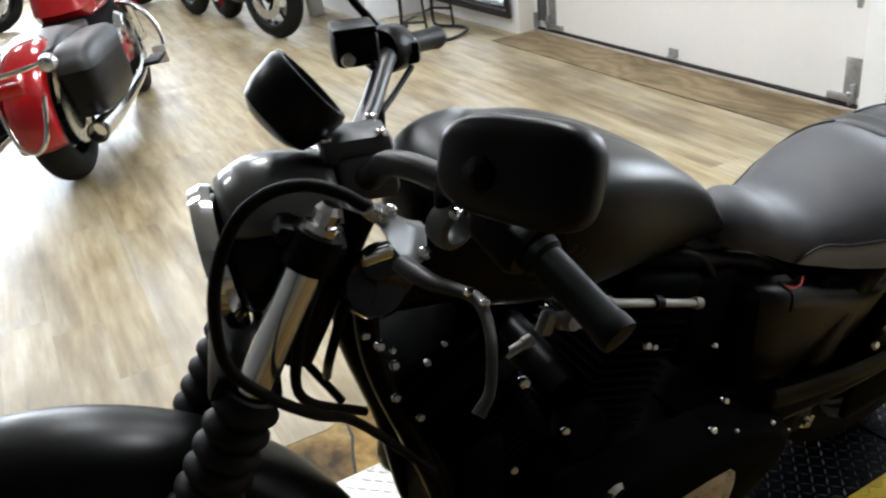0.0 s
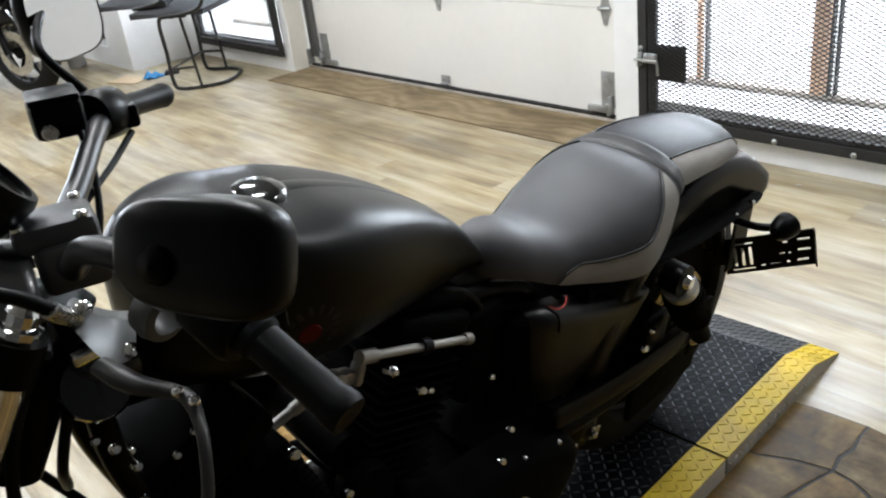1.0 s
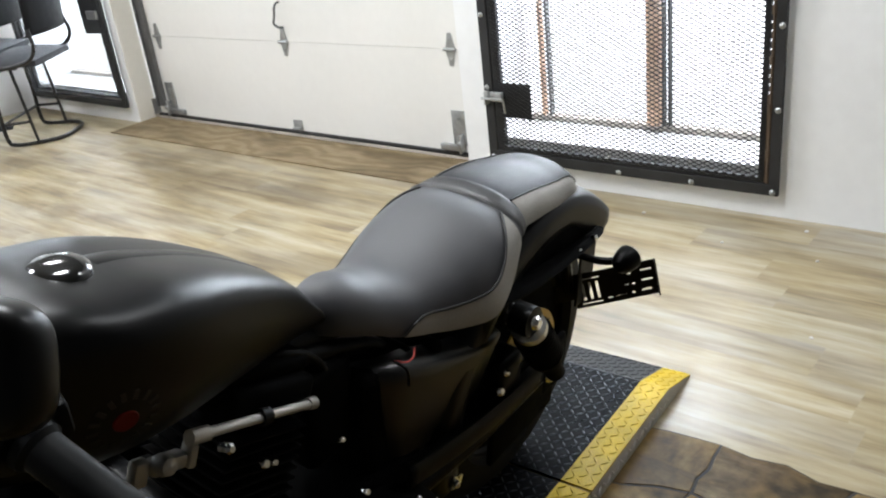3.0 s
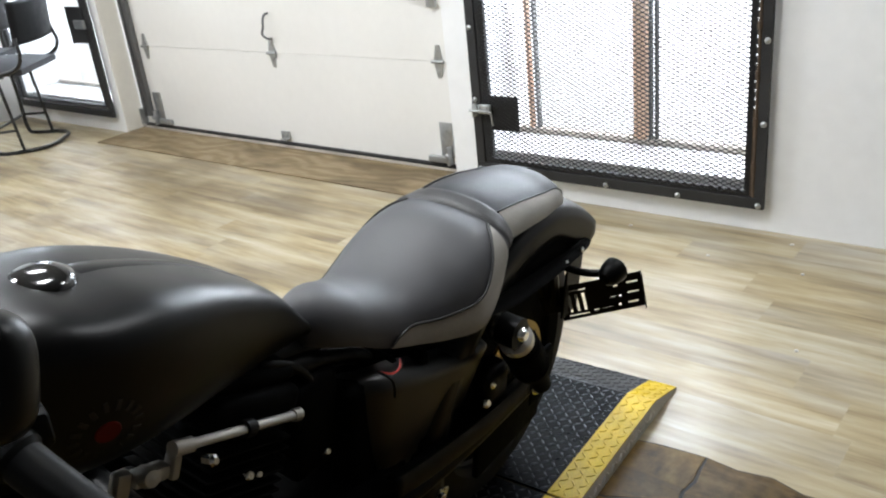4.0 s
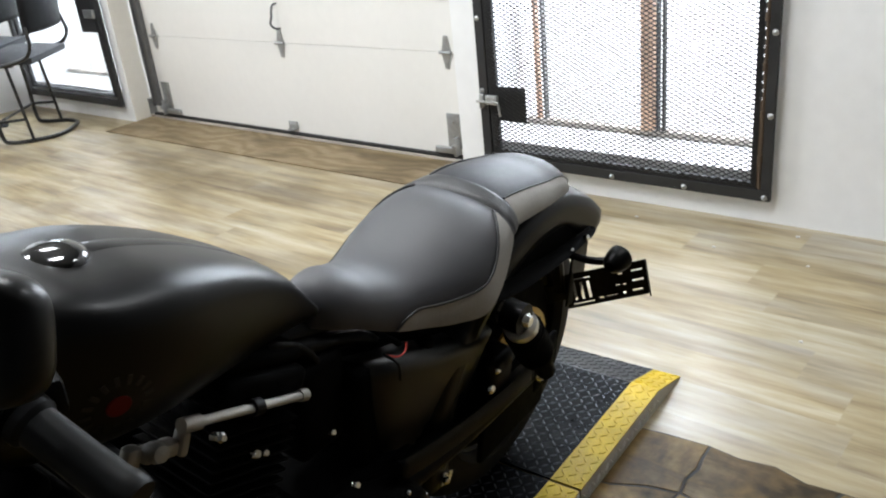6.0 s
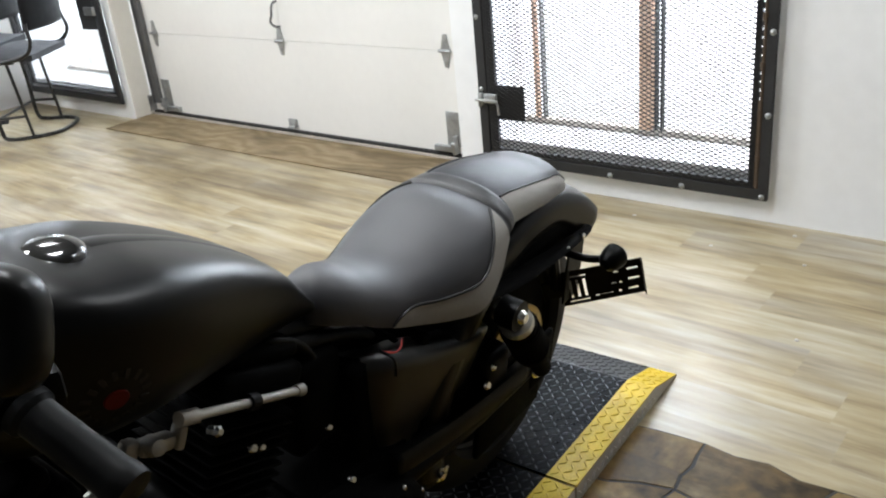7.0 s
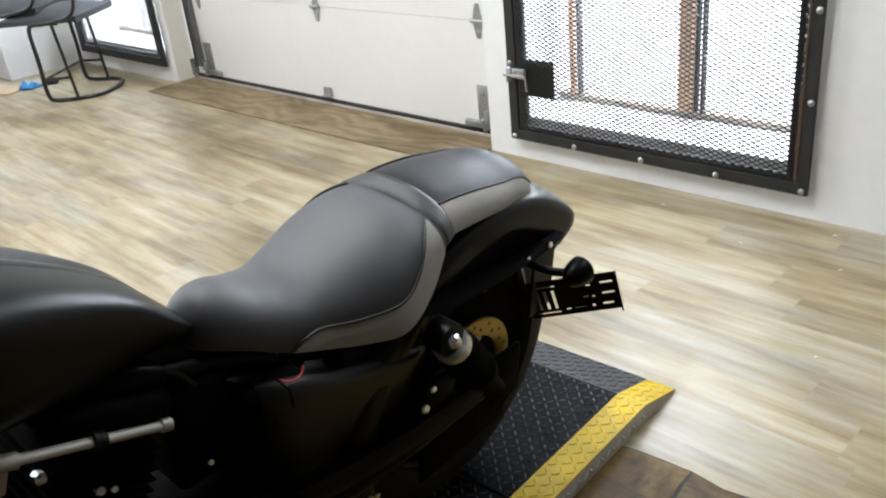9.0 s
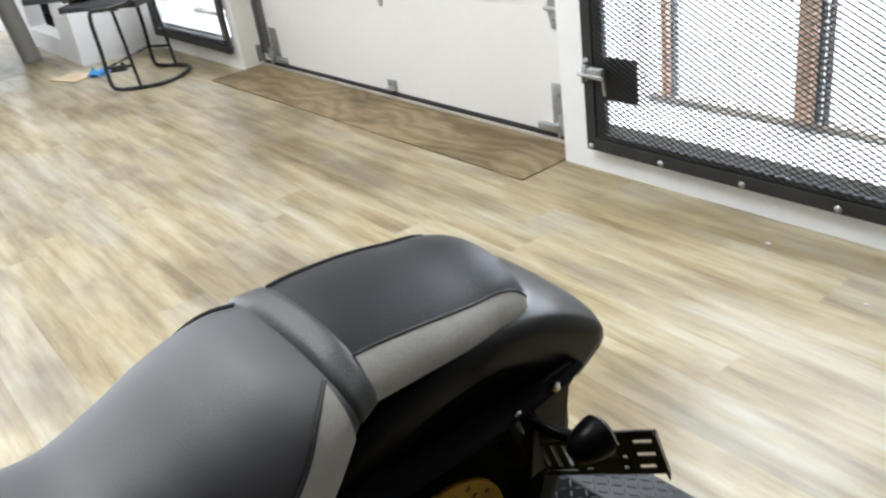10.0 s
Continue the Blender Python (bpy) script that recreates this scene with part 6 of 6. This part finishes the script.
    slab([(0.52, 0.66), (0.60, 0.80), (0.82, 0.88), (1.05, 0.88), (1.16, 0.78), (1.12, 0.64), (0.85, 0.59), (0.60, 0.60)], 0.155, M_red, "fuel_tank", b, "glossy red fuel tank")
    part("tank_console", tube([(0, 0.62, 0.81), (0, 0.82, 0.895), (0, 1.05, 0.895)], 0.022, 10), M_chrome, b, "chrome tank console")
    slab([(0.40, 0.30), (0.42, 0.58), (0.70, 0.64), (1.06, 0.64), (1.10, 0.40), (1.02, 0.20), (0.55, 0.18)], 0.17, M_engine, "engine", b, "black engine")
    slab([(0.36, 0.38), (0.38, 0.52), (0.56, 0.54), (0.64, 0.42), (0.54, 0.34)], 0.27, M_red, "side_panel", b, "glossy red side panel")
    part("engine_cover", lathe([(0.0005, 0.03), (0.10, 0.028), (0.12, 0.0), (0.0005, 0.0)], along((0.175, 0.84, 0.46), (1, 0, 0)), 28), M_chrome, b, "chrome engine cover")
    for sg in (-1, 1):
        part("fork_leg", tube([(sg * 0.10, 1.50, 0.31), (sg * 0.10, 1.20, 0.95)], 0.028, 12, smooth=False), M_chrome, b)
    bm = bmesh.new()
    rows = []
    for k in range(17):
        a = radians(-80 + 150 * k / 16)
        rows.append([Vector((0.085 * u, 1.50 + (0.36 - 0.05 * abs(u) ** 3) * math.sin(a), 0.31 + (0.36 - 0.05 * abs(u) ** 3) * math.cos(a))) for u in (-1, -0.7, -0.35, 0, 0.35, 0.7, 1)])
    add_grid(bm, rows)
    part("front_fender", finish(bm, 60), M_red, b, "glossy red front fender").modifiers.new("thickness", "SOLIDIFY").thickness = 0.004
    part("handlebar", tube([(-0.42, 0.98, 1.02), (-0.30, 1.10, 1.10), (-0.10, 1.18, 1.02), (0.10, 1.18, 1.02), (0.30, 1.10, 1.10), (0.42, 0.98, 1.02)], 0.014, 10), M_chrome, b)
    return b


touring_bike()


def sport_bike(m, body, label, turn=0.35, hub=None, base=1.36):
    """Its nose points to -y; the front wheel stands at the origin."""
    b = thing("sport_motorcycle", m, label, "motorcycle", "parked motorcycles")
    side_wheel(b, (0, 0, 0.30), 0.30, 0.12, M_silver, turn=turn)
    side_wheel(b, (0, base, 0.30), 0.30, 0.17, hub or M_satin, turn=0.0)
    for sg in (-1, 1):
        part("fork_leg", tube([(sg * 0.10, 0.0, 0.30), (sg * 0.10, 0.10, 0.52)], 0.026, 12, smooth=False), M_satin, b)
        part("fork_tube", tube([(sg * 0.10, 0.10, 0.52), (sg * 0.10, 0.22, 0.82)], 0.020, 12, smooth=False), M_chrome, b, "bright fork tube")
        part("caliper", box((sg * 0.085, 0.12, 0.36), (0.05, 0.06, 0.10), 0.012), M_satin, b)
    bm = bmesh.new()
    rows = []
    for k in range(15):
        a = radians(-50 + 110 * k / 14)
        rows.append([Vector((0.07 * u, (0.335 - 0.04 * abs(u) ** 3) * math.sin(a), 0.30 + (0.335 - 0.04 * abs(u) ** 3) * math.cos(a))) for u in (-1, -0.7, -0.35, 0, 0.35, 0.7, 1)])
    add_grid(bm, rows)
    part("front_fender", finish(bm, 60), body, b).modifiers.new("thickness", "SOLIDIFY").thickness = 0.003
    slab([(-0.10, 0.88), (0.02, 1.06), (0.22, 1.16), (0.40, 0.98), (0.62, 0.72), (0.78, 0.40), (0.60, 0.22), (0.36, 0.30), (0.16, 0.62)], 0.22, body, "fairing", b, soft=0.30)
    slab([(0.36, 0.92), (0.52, 1.04), (0.74, 1.00), (0.86, 0.84), (0.60, 0.76), (0.40, 0.80)], 0.16, body, "fuel_tank", b)
    slab([(0.80, 0.82), (1.05, 0.84), (1.42, 1.00), (1.62, 1.00), (1.50, 0.88), (1.15, 0.74), (0.86, 0.74)], 0.14, M_leather, "seat_tail", b)
    slab([(0.40, 0.30), (0.45, 0.66), (0.80, 0.72), (0.98, 0.50), (0.90, 0.26), (0.60, 0.20)], 0.16, M_engine, "engine", b)
    for sg in (-1, 1):
        part("swingarm", tube([(sg * 0.11, 0.86, 0.38), (sg * 0.12, base, 0.30)], 0.028, 8, smooth=False), M_satin, b)
    part("exhaust", tube([(0.15, 0.70, 0.26), (0.19, 1.0, 0.30), (0.20, 1.40, 0.46)], [0.024, 0.04, 0.05], 16), M_alu, b, "steel exhaust silencer")
    part("handlebar", tube([(-0.34, 0.30, 1.02), (0, 0.22, 1.06), (0.34, 0.30, 1.02)], 0.013, 8), M_satin, b)
    return b


sport_bike(pose(1.77, 6.53, 0, 0, 0, 3), M_gloss, "glossy black sport motorcycle with bright front rim", 0.36, M_redlens, 1.20)
sport_bike(pose(1.52, 8.15, 0, 0, 0, -6), M_whitepaint, "white and black sport motorcycle parked in the row", 0.30)
sport_bike(pose(1.24, 9.30, 0, 0, 0, 100), M_satin, "black motorcycle parked at the back of the row", 0.1)

# grey roll leaning in the alcove corner, cardboard, cloth
roll = tagged(part("sheet_roll", lathe([(0.035, 0.0), (0.066, 0.0), (0.068, 0.9), (0.066, 1.25), (0.035, 1.25)], pose(2.27, 7.10, 0.008, 0, -7, 0), 28, closed=True), M_greyroll), "grey rolled flooring sheet standing by the wall", "roll")
bm = bmesh.new()
add_box(bm, (0, 0, 0.004), (0.18, 0.26, 0.006), None, 0.001)
cardb = tagged(part("cardboard_sheet", bm, M_card, smooth=False), "flat brown cardboard sheet on the floor", "cardboard")
cardb.matrix_world = pose(2.30, 6.20, 0, 0, 0, 20)


def crumpled(name, m, mat, label, category, size=1.0, seed=3):
    bm = bmesh.new()
    rows = []
    for i in range(12):
        rows.append([Vector((-0.07 + 0.14 * i / 11, -0.06 + 0.12 * j / 11, 0.004 + 0.05 * max(0, noise.noise(Vector((i * 0.35, j * 0.35, seed)))) + 0.02 * math.sin(i * 0.28) * math.sin(j * 0.28))) * size for j in range(12)])
    add_grid(bm, rows)
    cl = tagged(part(name, finish(bm, 70), mat), label, category)
    cl.modifiers.new("thickness", "SOLIDIFY").thickness = 0.004
    cl.matrix_world = m


crumpled("cloth", pose(2.43, 6.10, 0, 0, 0, 10), M_blue, "crumpled blue shop cloth on the floor", "cloth")
# small dark clump of unclear kind, modelled as a crumpled rag
crumpled("glove", pose(2.56, 6.07, 0, 0, 0, 60), M_chairback, "crumpled dark rag on the floor", "glove", 0.8, 8)
# its near-black colour stands in for the shade deep in the alcove
structure("wall_alcove_back", box((2.90, 7.4, 1.5), (0.05, 1.4, 3.2)), M_dark, "alcove back coloured near-black for its shaded depth")

for x, y, r in ((3.0, 1.06, 0.007), (2.79, 0.96, 0.006), (2.80, 1.28, 0.006), (2.93, 1.64, 0.007), (2.32, 0.83, 0.006)):
    bm = bmesh.new()
    bmesh.ops.create_icosphere(bm, subdivisions=2, radius=r)
    for v in bm.verts:
        v.co *= 1 + 0.35 * noise.noise(v.co * 180 + Vector((x, y, 0)) * 9)
        v.co.z *= 0.45
    chip = tagged(part("dirt_chip", bm, M_sill), "small grey chip of dirt on the floor", "debris", "floor chips")
    chip.matrix_world = pose(x, y, r * 0.4)

# ---- chair ----
def cantilever_chair(O, label, stacked=False):
    """stacked: only its seat, arms and back stand clear of the chair below."""
    W = Vector((0.78, 0.62, 0)).normalized()
    D = Vector((0.62, -0.78, 0)).normalized()
    c = thing("chair", Matrix.Translation(O), label, "chair", "stacked chairs")
    P = lambda w, d, z: W * w + D * d + Vector((0, 0, z))
    S = 0.17
    h = 0.24
    r = 0.0125
    if not stacked:
        part("tube_frame", tube([P(-h, 0.19, 0.47), P(-h, 0.06, 0.47), P(-h, 0.0, 0.44), P(-h, 0.0, 0.25), P(-h, -0.0, 0.05), P(-h, 0.05, r), P(-h + 0.02, 0.20, r), P(-0.12, 0.31, r), P(0.12, 0.31, r), P(h - 0.02, 0.20, r), P(h, 0.05, r), P(h, 0, 0.05), P(h, 0, 0.25), P(h, 0, 0.44), P(h, 0.06, 0.47), P(h, 0.19, 0.47)], r, 10, k=6), M_chairtube, c, "bent black tube base")
    for s in (-h + 0.03, h - 0.03):
        if not stacked:
            part("leg", tube([P(s, 0.13, 0.47), P(s, 0.17, 0.015)], 0.010, 8, smooth=False), M_chairtube, c)
            part("side_rail", tube([P(s, 0.155, 0.14), P(s * 1.1, 0.0, 0.14)], 0.009, 8, smooth=False), M_chairtube, c)
        else:
            part("seat_rail", tube([P(s, -0.17, 0.482), P(s, 0.13, 0.482), P(s, 0.20, 0.485)], 0.010, 8), M_chairtube, c)
        part("arm_tube", tube([P(s * 1.14, 0.08, 0.465), P(s * 1.22, 0.27, 0.50), P(s * 1.26, 0.335, 0.57), P(s * 1.16, 0.325, 0.68)], 0.011, 8), M_chairtube, c)
    if not stacked:
        part("cross_rail", tube([P(-h, 0.0, 0.14), P(h, 0.0, 0.14)], 0.009, 8, smooth=False), M_chairtube, c)
    bm = bmesh.new()
    rows = []
    for i in range(15):
        a = -1 + 2 * i / 14
        rows.append([P(0.24 * a, 0.06 + 0.25 * b, 0.492 + 0.055 * (1 - abs(a) ** 3) * (1 - abs(b) ** 3) + 0.010 * b * b) for b in (-1 + 2 * j / 14 for j in range(15))])
    add_grid(bm, rows)
    rows2 = [[q - Vector((0, 0, 0.022 + (q.z - 0.492) * 1.25)) for q in r] for r in rows]
    add_grid(bm, rows2)
    bm.verts.ensure_lookup_table()
    n = 15
    edge = [(0, j) for j in range(n)] + [(i, n - 1) for i in range(1, n)] + [(n - 1, j) for j in range(n - 2, -1, -1)] + [(i, 0) for i in range(n - 2, 0, -1)]
    for k in range(len(edge)):
        a, b = edge[k], edge[(k + 1) % len(edge)]
        bm.faces.new((bm.verts[a[0] * n + a[1]], bm.verts[b[0] * n + b[1]], bm.verts[225 + b[0] * n + b[1]], bm.verts[225 + a[0] * n + a[1]]))
    part("seat", finish(bm, 60), M_chairseat, c, "charcoal padded seat")
    bm = bmesh.new()
    rows = []
    for i in range(13):
        a = -1 + 2 * i / 12
        rows.append([P(0.02 + 0.255 * a, 0.315 + 0.05 * (1 - a * a) + 0.10 * (z - 0.64), z) for z in (0.635 + 0.024 * j for j in range(11))])
    add_grid(bm, rows)
    b = part("backrest", finish(bm, 60), M_chairback, c, "black curved backrest")
    b.modifiers.new("thickness", "SOLIDIFY").thickness = 0.02


cantilever_chair((2.525, 5.70, 0), "black steel-tube chair with charcoal padded seat by the window")
cantilever_chair((2.40, 5.93, 0.058), "second black padded chair stacked on the chair by the window", True)

# ---- floor pieces, last ----
STONE_X = 1.756


def planks():
    rnd = random.Random(4)
    wd = 0.152
    made = {}

    def piece(L):
        if L not in made:
            bm = bmesh.new()
            add_box(bm, (0, 0, -0.003), (wd - 0.0002, L - 0.0002, 0.006))
            me = bpy.data.meshes.new("plank")
            bm.to_mesh(me)
            bm.free()
            me.materials.append(M_plank)
            made[L] = me
        return made[L]

    x = 3.05 + wd / 2
    count = 0
    rest = bmesh.new()
    while x > -4.4:
        y = -4.0 + rnd.random() * 1.2 - 1.2
        while y < 11.0:
            L = 1.22
            a, b = max(y, -4.0), min(y + L, 11.0)
            if b - a > 0.02:
                near = x > -0.75 and 0.2 < (a + b) / 2 < 8.2
                if near and count < 290 and b - a > L - 0.001:
                    ob = new("plank", piece(L))
                    ob.parent = floor
                    ob.location = (x, (a + b) / 2, 0.0)
                    count += 1
                else:
                    add_box(rest, (x, (a + b) / 2, -0.003), (wd - 0.0002, b - a - 0.0002, 0.006))
            y += L
        x -= wd
    ob = part("far_planks", rest, M_plank, floor, smooth=False)
    tagged(ob, kind="stuff")


planks()


def flagstones():
    """Irregular stones inlaid round the platform."""
    rnd = random.Random(11)
    step = 0.27
    nx, ny = 10, 11
    x0, y0 = STONE_X - nx * step, -1.0
    g = {}
    bed = bmesh.new()
    for i in range(nx + 1):
        for j in range(ny + 1):
            e = 0.012 if i == nx else 0.07
            g[i, j] = Vector((x0 + (i + (0.45 if j % 2 and 0 < i < nx else 0)) * step + rnd.uniform(-e, e), y0 + j * step + rnd.uniform(-0.065, 0.065), 0))
    for i in range(nx):
        for j in range(ny):
            c = [g[i, j], g[i + 1, j], g[i + 1, j + 1], g[i, j + 1]]
            pts = []
            for k in range(4):
                a, b = c[k], c[(k + 1) % 4]
                flip = (a.x + a.y) > (b.x + b.y)
                rr = random.Random(int(abs(a.x + b.x) * 1e4) + int(abs(a.y + b.y) * 1e5))
                nrm = Vector((b.y - a.y, a.x - b.x, 0)).normalized() * (1 if (a.x + a.y) < (b.x + b.y) else -1)
                bow = [rr.uniform(-0.010, 0.010) for t in range(3)]
                if flip:
                    bow.reverse()
                pts.append(a)
                for t, w in zip((0.25, 0.5, 0.75), bow):
                    pts.append(a.lerp(b, t) + nrm * w)
            mid = sum(pts, Vector()) / len(pts)
            bed.faces.new([bed.verts.new((q.x, q.y, 0.0005)) for q in pts])
            pts = [q + (mid - q).normalized() * rnd.uniform(0.0032, 0.0052) for q in pts]
            bm = bmesh.new()
            top = [bm.verts.new((q.x - mid.x, q.y - mid.y, 0.0020)) for q in (p + (mid - p).normalized() * 0.001 for p in pts)]
            low = [bm.verts.new((q.x - mid.x, q.y - mid.y, 0.0006)) for q in pts]
            bm.faces.new(top)
            for k in range(len(pts)):
                bm.faces.new((low[k], low[(k + 1) % len(pts)], top[(k + 1) % len(pts)], top[k]))
            bmesh.ops.recalc_face_normals(bm, faces=bm.faces)
            ob = part("flagstone", bm, M_stone, floor, smooth=False)
            ob.location = (mid.x, mid.y, 0)
    # joint bed under the stones
    bmesh.ops.recalc_face_normals(bed, faces=bed.faces)
    part("joint_bed", bed, M_grout, floor, smooth=False)


flagstones()
